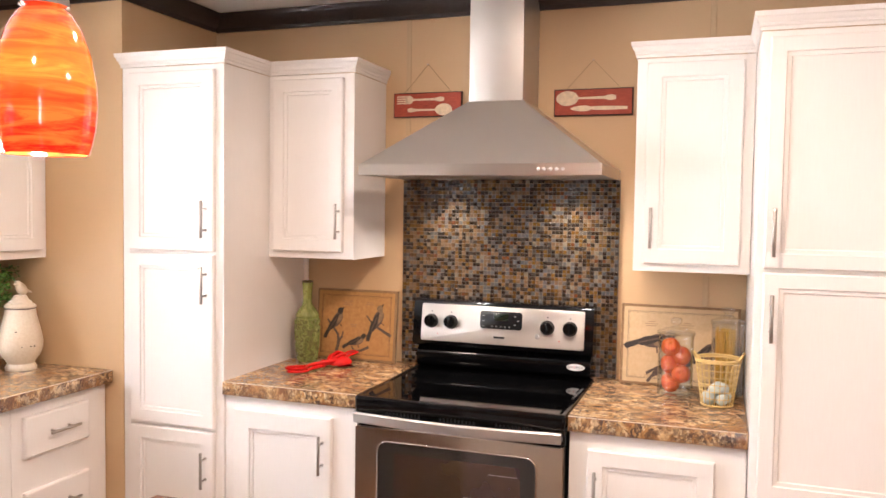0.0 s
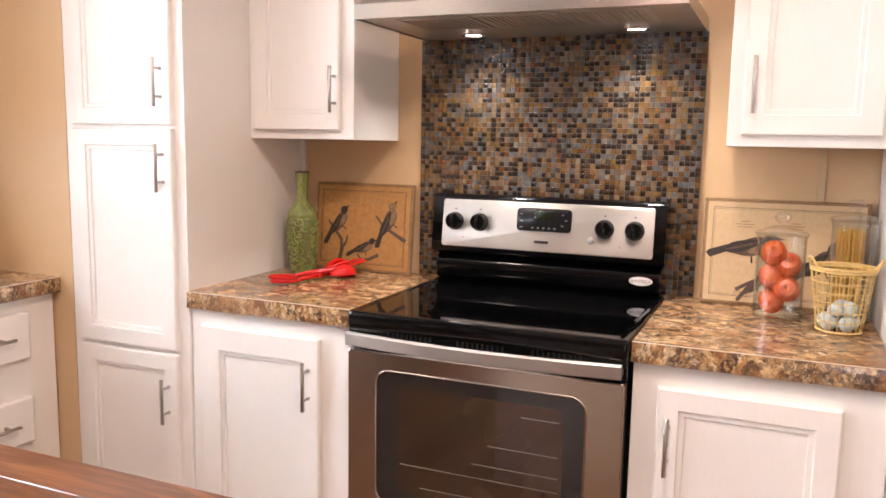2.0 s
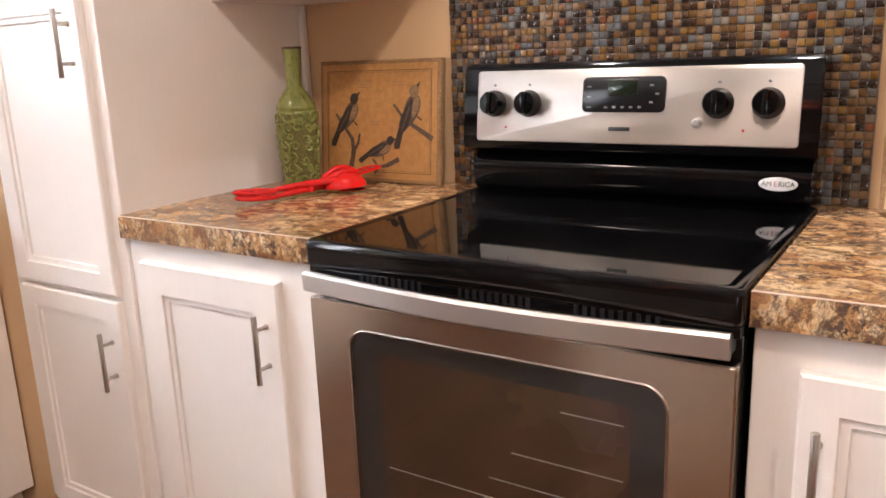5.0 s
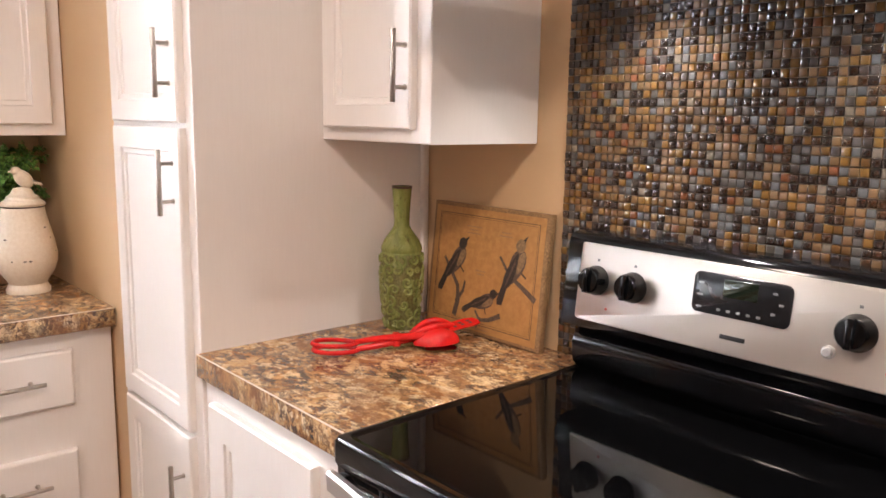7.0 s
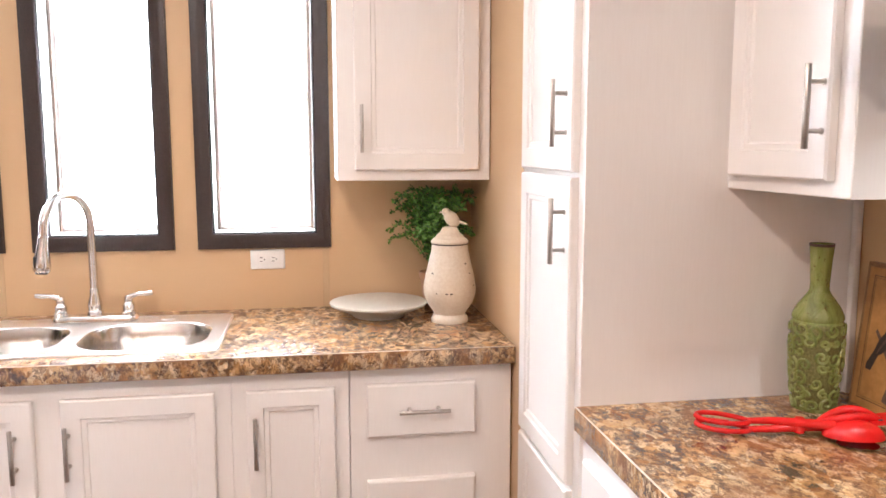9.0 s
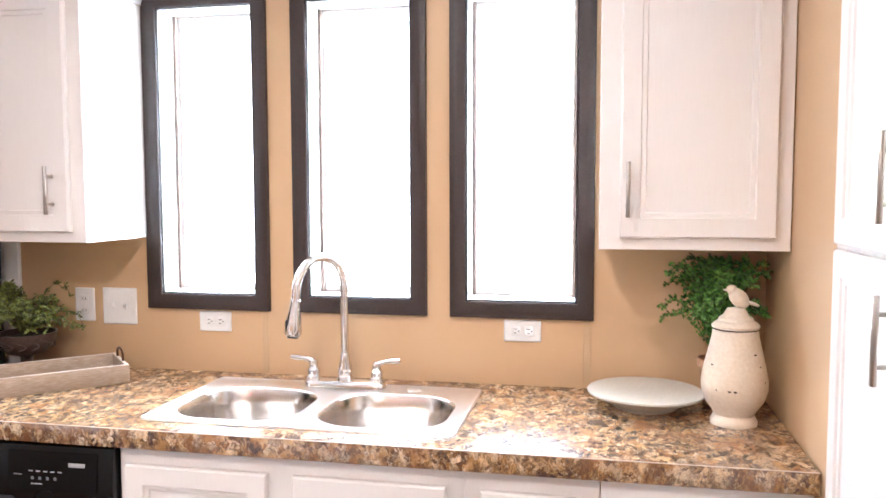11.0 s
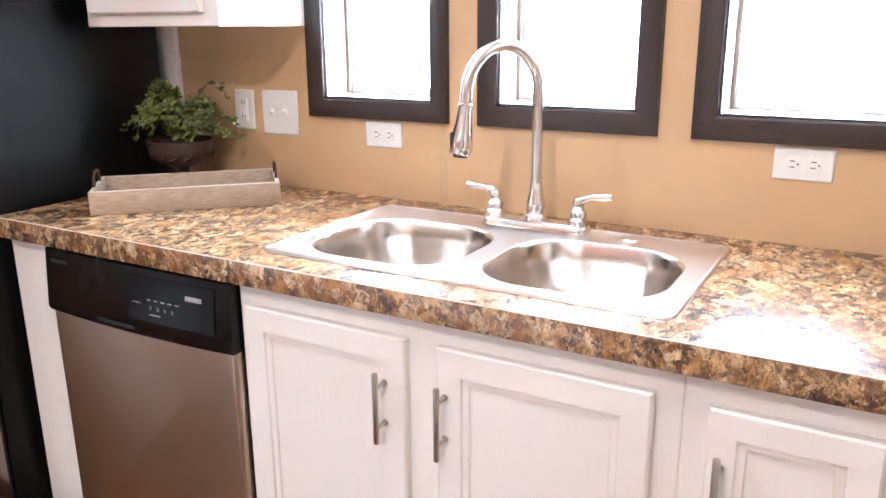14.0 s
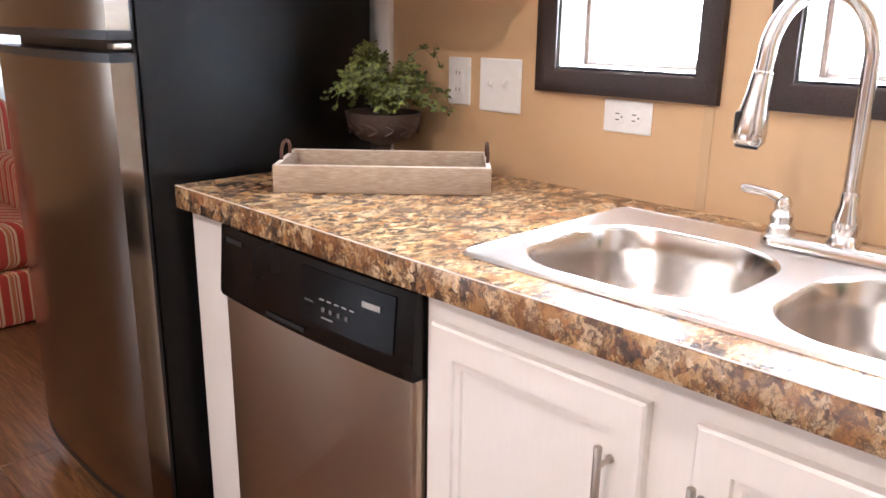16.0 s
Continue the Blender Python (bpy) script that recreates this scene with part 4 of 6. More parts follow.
# ---- range hood ----
def make_hood():
    x0, x1, y0, y1 = -1.113, -0.216, 2.778, 3.297
    h = thing("range_hood", at((x0 + x1) / 2, y1, 1.70), "stainless steel chimney range hood with two small lights", "range hood")
    cx0, cx1, cy0 = -0.764, -0.552, 3.030
    b = bmesh.new()
    loft(b, [[(x0, y0, z), (x1, y0, z), (x1, y1, z), (x0, y1, z)] for z in (1.708, 1.748)], False, False)
    bmesh.ops.bevel(b, geom=[e for e in b.edges if abs(e.verts[0].co.z - e.verts[1].co.z) > 0.01], offset=0.004, segments=2, affect="EDGES")
    part("lip", b, HOOD_STEEL, h)
    b = bmesh.new()
    loft(b, [[(x0 + 0.003, y0 + 0.003, 1.7475), (x1 - 0.003, y0 + 0.003, 1.7475), (x1 - 0.003, y1, 1.7475), (x0 + 0.003, y1, 1.7475)],
             [(cx0 - 0.012, cy0 - 0.012, 1.992), (cx1 + 0.012, cy0 - 0.012, 1.992), (cx1 + 0.012, y1, 1.992), (cx0 - 0.012, y1, 1.992)],
             [(cx0 - 0.004, cy0 - 0.004, 2.0), (cx1 + 0.004, cy0 - 0.004, 2.0), (cx1 + 0.004, y1, 2.0), (cx0 - 0.004, y1, 2.0)]], False, True)
    part("canopy", b, HOOD_STEEL, h)
    part("chimney", boxes((cx0, cx1, cy0, y1, 1.998, CEIL - 0.001), r=0.002), STEEL_V, h, "square stainless flue cover up to the ceiling")
    part("underside", boxes((x0 + 0.003, x1 - 0.003, y0 + 0.003, y1 - 0.002, 1.712, 1.722)), STEEL_H, h)
    for k in range(3):
        u = x0 + 0.10 + k * 0.236
        b = boxes((u, u + 0.222, y0 + 0.05, y0 + 0.27, 1.7085, 1.7115), r=0.001, seg=1)
        screen = part("grease_filter", b, STEEL_H, h)
        for j in range(12):
            part("slat", boxes((u + 0.012 + j * 0.0167, u + 0.021 + j * 0.0167, y0 + 0.065, y0 + 0.255, 1.7065, 1.7084)), STEEL_H, screen)
    for hx in (-0.90, -0.40):
        b = bmesh.new()
        lathe(b, [(0.038, 0.008), (0.038, 0.0), (0.030, -0.002), (0.028, 0.001), (0.028, 0.006)], 28, at(hx, 3.155, 1.704))
        ring = part("light_ring", b, CHROME, h)
        b = bmesh.new()
        lathe(b, [(0.0, 0.0), (0.028, 0.0), (0.028, 0.003), (0, 0.003)], 24, at(hx, 3.155, 1.7055))
        part("light_lens", b, LED_GLOW, ring, "lit white lamp lens")
    for k in range(5):
        b = bmesh.new()
        lathe(b, [(0.006, 0.0), (0.006, 0.002), (0.005, 0.003), (0.0, 0.003)], 18)
        b.transform(Matrix.Translation((-0.432 + k * 0.0215, y0, 1.728)) @ on_back(0))
        part("button", b, PRINT_WHITE, h, "round push button")


make_hood()


# ---- dishwasher ----
def make_dishwasher():
    y0, y1 = 0.366, 0.976
    d = thing("dishwasher", at(-2.45, (y0 + y1) / 2, 0), "built-in stainless dishwasher with black control panel", "dishwasher")
    part("body", boxes((-2.76, -2.19, y0 + 0.005, y1 - 0.005, 0.05, 0.868)), BLACK_MATT, d)
    f = on_side(-2.19)
    b = bmesh.new()
    loft(b, [loop_rect(y0 + 0.004 + k, y1 - 0.004 - k, 0.105 + k, 0.712, w, 0.004) for k, w in ((0, 0), (0, 0.012), (0.002, 0.019), (0.006, 0.024), (0.012, 0.026))])
    b.transform(f)
    part("door", b, DISH_STEEL, d, "brushed stainless door")
    # control panel: bowed front with a pocket handle below
    b = bmesh.new()
    rings = []
    for k in range(25):
        s = k / 24
        u = y0 + 0.002 + (y1 - y0 - 0.004) * s
        e = 1 - (2 * s - 1) ** 2
        low = 0.699 - 0.004 * e
        rings.append([(u, 0.858, 0.0), (u, 0.858, 0.016 + 0.006 * e), (u, 0.852, 0.022 + 0.008 * e), (u, low + 0.01, 0.034 + 0.010 * e), (u, low, 0.030 + 0.008 * e), (u, low, 0.0)])
    loft(b, rings)
    b.transform(f)
    panel = part("control_panel", b, SATIN_BLACK, d, "satin black control panel")
    def flush(name, u0, u1, v0, v1, mat, label="", lift=0.0005):
        c = bmesh.new()
        def w(u, v):
            e = 1 - (2 * (u - y0) / (y1 - y0) - 1) ** 2
            return 0.022 + 0.008 * e + (0.852 - v) / 0.143 * (0.012 + 0.002 * e) + lift
        loft(c, [[(u, v, w(u, v) + k) for u, v in ((u0, v0), ((u0 + u1) / 2, v0), (u1, v0), (u1, v1), ((u0 + u1) / 2, v1), (u0, v1))] for k in (0.0, 0.0008)])
        c.transform(f)
        part(name, c, mat, panel, label)
    flush("touch_panel", 0.672, 0.930, 0.735, 0.836, TOUCH_BLACK, "black touch panel", 0.0015)
    flush("maker_mark", 0.850, 0.896, 0.801, 0.811, MARK_PALE, "", 0.003)
    for k in range(5):
        flush("touch_mark", 0.735 + k * 0.021, 0.747 + k * 0.021, 0.7845, 0.7872, MARK_PALE, "", 0.003)
    for k in range(4):
        flush("touch_mark", 0.742 + k * 0.022, 0.750 + k * 0.022, 0.764, 0.772, MARK_GREY, "", 0.003)
    flush("touch_mark", 0.742, 0.775, 0.752, 0.7545, MARK_PALE, "", 0.003)
    flush("handle_slot", 0.560, 0.690, 0.7085, 0.7165, BLACK_MATT, "dark pocket under the panel", 0.001)
    flush("touch_mark", 0.690, 0.716, 0.774, 0.777, MARK_GREY, "", 0.003)
    flush("air_vent", 0.395, 0.460, 0.822, 0.831, BLACK_MATT, "", 0.0015)
    part("toe_kick", boxes((-2.70, -2.23, y0 + 0.004, y1 - 0.004, 0.0, 0.10)), BLACK_MATT, d)


make_dishwasher()


# ---- refrigerator ----
def make_fridge():
    y0, y1, xb = -0.56, 0.160, -2.115
    fr = thing("refrigerator", at(-2.45, (y0 + y1) / 2, 0), "stainless top-freezer refrigerator with pebbled black side", "refrigerator")
    part("body", boxes((-2.755, xb, y0, y1, 0.03, 1.700), r=0.006), FRIDGE_BLACK, fr, "black textured steel body")

    def bowed(z0, z1, name, label):
        b = bmesh.new()
        rings = []
        for k in range(25):
            s = k / 24
            y = y0 + 0.002 + (y1 - y0 - 0.004) * s
            e = (1 - abs(2 * s - 1) ** 2.6)
            x = xb + 0.062 + 0.030 * e
            rings.append([(xb + 0.012, y, z0), (x - 0.008, y, z0), (x, y, z0 + 0.010), (x, y, z1 - 0.010), (x - 0.008, y, z1), (xb + 0.012, y, z1)])
        loft(b, rings)
        door = part(name, b, FRIDGE_STEEL, fr, label)
        c = bmesh.new()
        box(c, xb + 0.0065, xb + 0.0118, y0 + 0.006, y1 - 0.004, z0 + 0.002, z1 - 0.002)
        part("door_edge", c, BLACK_MATT, door, "black door edge")
        for a, q in ((z0 - 0.0005, z0 + 0.019), (z1 - 0.019, z1 + 0.0005)):
            c = bmesh.new()
            rr = []
            for k in range(25):
                s = k / 24
                y = y0 + 0.0008 + (y1 - y0 - 0.0016) * s
                x = xb + 0.0632 + 0.030 * (1 - abs(2 * s - 1) ** 2.6)
                rr.append([(xb + 0.0122, y, a), (x, y, a), (x, y, q), (xb + 0.0122, y, q)])
            loft(c, rr)
            part("end_cap", c, BLACK_MATT, door, "black plastic door end cap")
        return door

    bowed(1.224, 1.705, "freezer_door", "bowed stainless freezer door")
    bowed(0.075, 1.196, "fridge_door", "bowed stainless fresh-food door")
    part("hinge", boxes((xb + 0.006, xb + 0.046, y1 - 0.05, y1 - 0.014, 1.203, 1.217), r=0.003), NICKEL, fr)
    part("gasket", boxes((xb - 0.001, xb + 0.006, y0 + 0.01, y1 - 0.01, 0.08, 1.70)), BLACK_MATT, fr)
    part("base_grille", boxes((xb - 0.03, xb + 0.03, y0 + 0.01, y1 - 0.01, 0.0, 0.07), r=0.004), BLACK_MATT, fr)


make_fridge()


# ---- island ----
def make_island():
    x0, x1, y0, y1 = -1.042, -0.36, 0.28, 1.572
    isl = thing("kitchen_island", at((x0 + x1) / 2, (y0 + y1) / 2, 0), "white kitchen island with dark butcher-block top", "island")
    part("body", boxes((x0 + 0.05, x1 - 0.05, y0 + 0.05, y1 - 0.05, 0.0, 0.876), r=0.002), WHITE, isl)
    n, w = 16, (y1 - y0) / 16
    top = part("top", boxes((x0 + 0.002, x1 - 0.002, y0 + 0.002, y1 - 0.002, 0.878, 0.916)), BLOCK_WOOD, isl, "dark striped butcher-block top")
    m = mesh_of("stave", boxes((0, x1 - x0, 0, w - 0.0006, 0.876, 0.920), r=0.0015, seg=1), BLOCK_WOOD)
    for k in range(n):
        s = new("stave", m)
        s.parent = top
        s.matrix_parent_inverse = POSES[top].inverted()
        s.matrix_basis = Matrix.Translation((x0, y0 + k * w, 0))
        POSES[s] = s.matrix_basis


make_island()


# ---- wall plates ----
def wall_plate(y0, y1, z0, z1, kind, label):
    p = thing(kind, at(WX, (y0 + y1) / 2, z0), label, "outlet" if kind == "wall_outlet" else "switch")
    f = on_side(WX)
    b = bmesh.new()
    loft(b, [loop_rect(y0 + d, y1 - d, z0 + d, z1 - d, w, 0.004, 3) for d, w in ((0, 0.0005), (0, 0.003), (0.003, 0.006))])
    b.transform(f)
    part("plate", b, PLASTIC_WHITE, p)
    return p, f


def detail(name, f, u0, u1, v0, v1, w0, w1, mat, parent, r=0.0, label=""):
    b = bmesh.new()
    e = (w1 - w0) * 0.4
    loft(b, [loop_rect(u0, u1, v0, v1, w0, r, 4), loop_rect(u0, u1, v0, v1, w1 - e, r, 4), loop_rect(u0 + e, u1 - e, v0 + e, v1 - e, w1, r, 4)])
    b.transform(f)
    return part(name, b, mat, parent, label)


def duplex(y0, y1, z0, z1):
    p, f = wall_plate(y0, y1, z0, z1, "wall_outlet", "white duplex electrical outlet set sideways below a window")
    ym, zm = (y0 + y1) / 2, (z0 + z1) / 2
    for s in (-1, 1):
        c = ym + s * 0.020
        sock = detail("socket", f, c - 0.0145, c + 0.0145, zm - 0.016, zm + 0.016, 0.006, 0.0078, PLASTIC_WHITE, p, 0.008)
        detail("slot", f, c - 0.006, c + 0.004, zm + 0.005, zm + 0.0072, 0.0077, 0.0083, SOCKET_DARK, sock)
        detail("slot", f, c - 0.006, c + 0.003, zm - 0.0072, zm - 0.005, 0.0077, 0.0083, SOCKET_DARK, sock)
        detail("slot", f, c + 0.007, c + 0.011, zm - 0.002, zm + 0.002, 0.0077, 0.0083, SOCKET_DARK, sock, 0.0015)


duplex(0.881, 0.995, 1.050, 1.117)
duplex(1.907, 2.022, 1.051, 1.118)
p, f = wall_plate(0.413, 0.487, 1.071, 1.186, "wall_outlet", "white upright ground-fault outlet above the tray")
ins = detail("socket", f, 0.434, 0.466, 1.095, 1.162, 0.006, 0.0085, PLASTIC_WHITE, p, 0.002)
for z in (1.108, 1.149):
    detail("slot", f, 0.4435, 0.4455, z - 0.005, z + 0.005, 0.0084, 0.009, SOCKET_DARK, ins)
    detail("slot", f, 0.4545, 0.4565, z - 0.004, z + 0.004, 0.0084, 0.009, SOCKET_DARK, ins)
for z in (1.124, 1.133):
    detail("test_button", f, 0.445, 0.455, z - 0.0032, z + 0.0032, 0.0084, 0.0098, PLASTIC_WHITE, ins)
p, f = wall_plate(0.520, 0.648, 1.063, 1.188, "light_switch", "white double toggle light switch plate above the tray")
for c in (0.560, 0.607):
    detail("toggle_frame", f, c - 0.0055, c + 0.0055, 1.113, 1.138, 0.006, 0.0075, PLASTIC_WHITE, p, 0.001)
    b = bmesh.new()
    box(b, c - 0.004, c + 0.004, -0.006, 0.006, 0, 0.014, 0.0015)
    b.transform(f @ Matrix.Translation((0, 1.127, 0.006)) @ Matrix.Rotation(radians(-25), 4, "X"))
    part("toggle", b, PLASTIC_WHITE, p)

# ---- recessed ceiling lamps ----
lamp_one = None
for cx, cy in CANS:
    if lamp_one is None:
        lamp_one = thing("ceiling_light", at(cx, cy, CEIL), "round recessed ceiling light with white trim, lit", "ceiling light", "ceiling lights")
        b = bmesh.new()
        lathe(b, [(0.095, 0.0), (0.094, -0.004), (0.085, -0.010), (0.074, -0.010), (0.072, -0.004), (0.072, 0.0)], 36)
        part("trim_ring", b, PLASTIC_WHITE, lamp_one, local=True)
        b = bmesh.new()
        lathe(b, [(0.0, -0.003), (0.071, -0.003), (0.071, -0.0005), (0, -0.0005)], 36)
        part("lens", b, LAMP_GLOW, lamp_one, "lit warm lens", local=True)
    else:
        copy_thing(lamp_one, at(cx, cy, CEIL))

# ---- pendant ----
def make_pendant():
    x, y, zb = -0.708, 0.94, 1.652
    p = thing("pendant_light", at(x, y, zb), "pendant lamp with swirled red and orange glass shade, lit", "pendant light")
    mat = material("red_swirl_glass", 0.08, 0, (0.8, 0.10, 0.02))
    v = coords(mat, (6, 6, 42))
    band = noise_of(mat, v, 1.3, 4, 0.6, 1.6)
    sep = node(mat, "SeparateXYZ")
    link(mat, coords(mat), sep.inputs[0])
    mr = node(mat, "MapRange")
    for k, val in (("From Min", zb), ("From Max", zb + 0.2), ("To Min", 0.0), ("To Max", 1.0)):
        mr.inputs[k].default_value = val
    link(mat, sep.outputs[2], mr.inputs["Value"])
    tall = ramp(mat, mr.outputs[0], [(0.0, (0.78, 0.012, 0.006)), (0.17, (0.85, 0.022, 0.007)), (0.36, (0.90, 0.12, 0.015)), (0.55, (0.90, 0.40, 0.05)), (0.72, (0.92, 0.24, 0.025)), (1.0, (0.85, 0.06, 0.012))])
    streak = ramp(mat, band, [(0.38, (0.75, 0.02, 0.008)), (0.5, (0.95, 0.16, 0.02)), (0.64, (0.98, 0.42, 0.06))])
    c = mix(mat, 0.42, tall, streak)
    link(mat, c, bsdf(mat).inputs["Base Color"])
    link(mat, c, bsdf(mat).inputs["Emission Color"])
    bsdf(mat).inputs["Emission Strength"].default_value = 0.40
    bsdf(mat).inputs["Coat Weight"].default_value = 0.6
    b = bmesh.new()
    prof = [(0.0221, 0.200), (0.0348, 0.190), (0.0474, 0.168), (0.0585, 0.135), (0.0652, 0.095), (0.0660, 0.065), (0.0632, 0.035), (0.0577, 0.010), (0.0545, 0.0), (0.0525, 0.0008), (0.0561, 0.012), (0.0616, 0.04), (0.0640, 0.07), (0.0632, 0.095), (0.0569, 0.133), (0.0458, 0.166), (0.0340, 0.187), (0.0221, 0.197)]
    lathe(b, prof, 48)
    part("shade", b, mat, p, "swirled red, orange and yellow glass shade", local=True)
    b = bmesh.new()
    lathe(b, [(0.0, 0.245), (0.014, 0.243), (0.015, 0.236), (0.030, 0.222), (0.032, 0.200), (0.028, 0.1985), (0.0, 0.1985)], 32)
    part("cap", b, CHROME, p, "polished metal cap", local=True)
    b = bmesh.new()
    tube(b, [(0, 0, 0.243), (0, 0, CEIL - zb - 0.025)], 0.003, 8)
    part("cord", b, BLACK_MATT, p, local=True)
    b = bmesh.new()
    lathe(b, [(0, -0.03), (0.03, -0.028), (0.06, -0.012), (0.062, -0.0005), (0, -0.0005)], 32, at(0, 0, CEIL - zb))
    part("canopy", b, CHROME, p, local=True)
    b = bmesh.new()
    lathe(b, [(0.0, 0.07), (0.018, 0.075), (0.028, 0.10), (0.024, 0.13), (0.014, 0.15), (0.013, 0.198), (0, 0.198)], 24)
    part("bulb", b, LAMP_GLOW, p, "lit bulb", local=True)


make_pendant()

# ---- bird prints ----
PAPER = grainy("aged_paper", (0.49, 0.255, 0.08), (0.37, 0.18, 0.052), 0.55, (9, 9, 9), 0.1, 5.0)
PAPER2 = grainy("pale_aged_paper", (0.62, 0.45, 0.26), (0.55, 0.38, 0.20), 0.55, (9, 9, 9), 0.1, 5.0)
EDGE_WOOD = grainy("worn_edge_paper", (0.40, 0.24, 0.10), (0.13, 0.065, 0.03), 0.6, (40, 40, 40), 0.3, 20.0)
INK = plain("brown_black_ink", (0.035, 0.025, 0.02), 0.55, 0, 0.4, 220)
INK_SOFT = plain("grey_brown_ink", (0.10, 0.065, 0.045), 0.55, 0, 0.4, 180)
INK_PALE = plain("pale_brown_ink", (0.23, 0.145, 0.075), 0.55, 0, 0.4, 200)
INK_FAINT = plain("faint_ink", (0.30, 0.18, 0.09), 0.55)


def blob(cx, cy, a, b_, ang, n=20, pinch=0.0):
    """Outline of a leaf or body: an ellipse that narrows to one end."""
    out = []
    for k in range(n):
        t = 2 * math.pi * k / n
        u, v = a * math.cos(t), b_ * math.sin(t) * (1 - pinch * math.cos(t))
        out.append((cx + u * math.cos(ang) - v * math.sin(ang), cy + u * math.sin(ang) + v * math.cos(ang)))
    return out


def bird_art(parent, f, cx, cy, size, flip, lean, dark=INK, head=INK):
    """Perched songbird: body, head, beak, wing and long tail, as thin printed shapes."""
    s = -1 if flip else 1
    def put(name, outline, mat, w0, dw=0.0003):
        b = bmesh.new()
        prism(b, outline, dw)
        b.transform(f @ Matrix.Translation((cx, cy, w0)) @ Matrix.Rotation(lean * s, 4, "Z") @ Matrix.Diagonal((s * size, size, 1, 1)))
        part(name, b, mat, parent)
    put("bird_tail", [(-0.42, -0.10), (-1.05, -0.42), (-1.18, -0.30), (-1.10, -0.20), (-0.35, 0.12)], dark, 0.0004)
    put("bird_body", blob(0, 0, 0.52, 0.25, radians(18), pinch=-0.25), INK_SOFT, 0.0008)
    put("bird_head", blob(0.50, 0.30, 0.185, 0.165, 0.3), head, 0.0012)
    put("bird_beak", [(0.64, 0.36), (0.86, 0.33), (0.65, 0.25)], dark, 0.0008)
    put("bird_wing", blob(-0.18, 0.03, 0.52, 0.15, radians(20), pinch=0.45), dark, 0.0012)
    put("bird_breast", blob(0.20, -0.03, 0.30, 0.115, radians(24), pinch=-0.2), INK_PALE, 0.0010)
    for k in range(3):
        put("wing_feather", [(-0.66 + k * 0.08, -0.13 + k * 0.035), (-0.62 + k * 0.08, -0.155 + k * 0.035), (0.06 + k * 0.05, 0.07 + k * 0.04), (0.04 + k * 0.05, 0.09 + k * 0.04)], INK_SOFT, 0.0016)
    put("bird_leg", [(0.02, -0.20), (0.06, -0.20), (0.10, -0.44), (0.05, -0.44)], dark, 0.0004)


def branch_art(parent, f, pts, width):
    b = bmesh.new()
    up, dn = [], []
    for i, (u, v) in enumerate(pts):
        a, c = pts[max(i - 1, 0)], pts[min(i + 1, len(pts) - 1)]
        d = Vector((c[0] - a[0], c[1] - a[1])).normalized()
        w = width * (1 - 0.55 * i / (len(pts) - 1)) / 2
        up.append((u - d.y * w, v + d.x * w))
        dn.append((u + d.y * w, v - d.x * w))
    prism(b, up + dn[::-1], 0.0003)
    b.transform(f @ Matrix.Translation((0, 0, 0.0003)))
    part("branch", b, INK_SOFT, parent)


def bird_print(x0, width, height, paper, label):
    thick, lean = 0.022, radians(5.5)
    base = Matrix.Translation((x0, 3.238, 0.9145)) @ Matrix.Rotation(-lean, 4, "X")
    pic = thing("bird_picture", base, label, "picture", "bird pictures")
    f = on_back(0)
    b = bmesh.new()
    loft(b, [loop_rect(d, width - d, d, height - d, w) for d, w in ((0.002, -thick), (0, -thick + 0.003), (0, -0.003), (0.003, 0.0))])
    rnd = random.Random(int(width * 1e4))
    bmesh.ops.subdivide_edges(b, edges=[e for e in b.edges if e.calc_length() > 0.2], cuts=24)
    for v in b.verts:
        if v.co.z > -0.004:
            v.co += Vector((rnd.uniform(-1, 1), rnd.uniform(-1, 1), 0)) * 0.0009
    b.transform(f)
    part("board", b, EDGE_WOOD, pic, "worn brown board edge", local=True)
    b = bmesh.new()
    loft(b, [loop_rect(0.010, width - 0.010, 0.010, height - 0.010, w, 0.002) for w in (-0.0005, 0.0004)])
    b.transform(f)
    part("paper", b, paper, pic, "aged tan paper", local=True)
    return pic, f @ Matrix.Translation((0, 0, 0.0005))


def art_border(pic, f, width, height):
    for d, w in ((0.026, 0.0014), (0.031, 0.0006)):
        b = bmesh.new()
        loft(b, [loop_rect(d, width - d, d, height - d, 0), loop_rect(d, width - d, d, height - d, 0.0003), loop_rect(d + w, width - d - w, d + w, height - d - w, 0.0003), loop_rect(d + w, width - d - w, d + w, height - d - w, 0)], False, False)
        b.transform(POSES[pic] @ f)
        part("border_line", b, INK, pic)


def caption(pic, f, u, v, widths):
    for k, w in enumerate(widths):
        b = bmesh.new()
        loft(b, [loop_rect(u - w / 2, u + w / 2, v - k * 0.008, v - k * 0.008 + 0.0022, h) for h in (0, 0.0003)])
        b.transform(POSES[pic] @ f)
        part("caption_bar", b, INK_FAINT, pic)


W1, H1 = 0.386, 0.312
pic, f = bird_print(-1.537, W1, H1, PAPER, "aged tan print of three birds on branches, leaning on the wall")
art_border(pic, f, W1, H1)
g = POSES[pic] @ f
bird_art(pic, g, 0.100, 0.170, 0.082, False, radians(38))
bird_art(pic, g, 0.298, 0.182, 0.088, False, radians(48), INK, INK_PALE)
bird_art(pic, g, 0.205, 0.085, 0.066, False, radians(8))
branch_art(pic, g, [(0.105, 0.035), (0.115, 0.075), (0.11, 0.11), (0.085, 0.14), (0.055, 0.175)], 0.016)
branch_art(pic, g, [(0.108, 0.07), (0.13, 0.10), (0.135, 0.125)], 0.012)
branch_art(pic, g, [(0.365, 0.115), (0.32, 0.14), (0.28, 0.16), (0.245, 0.20)], 0.014)
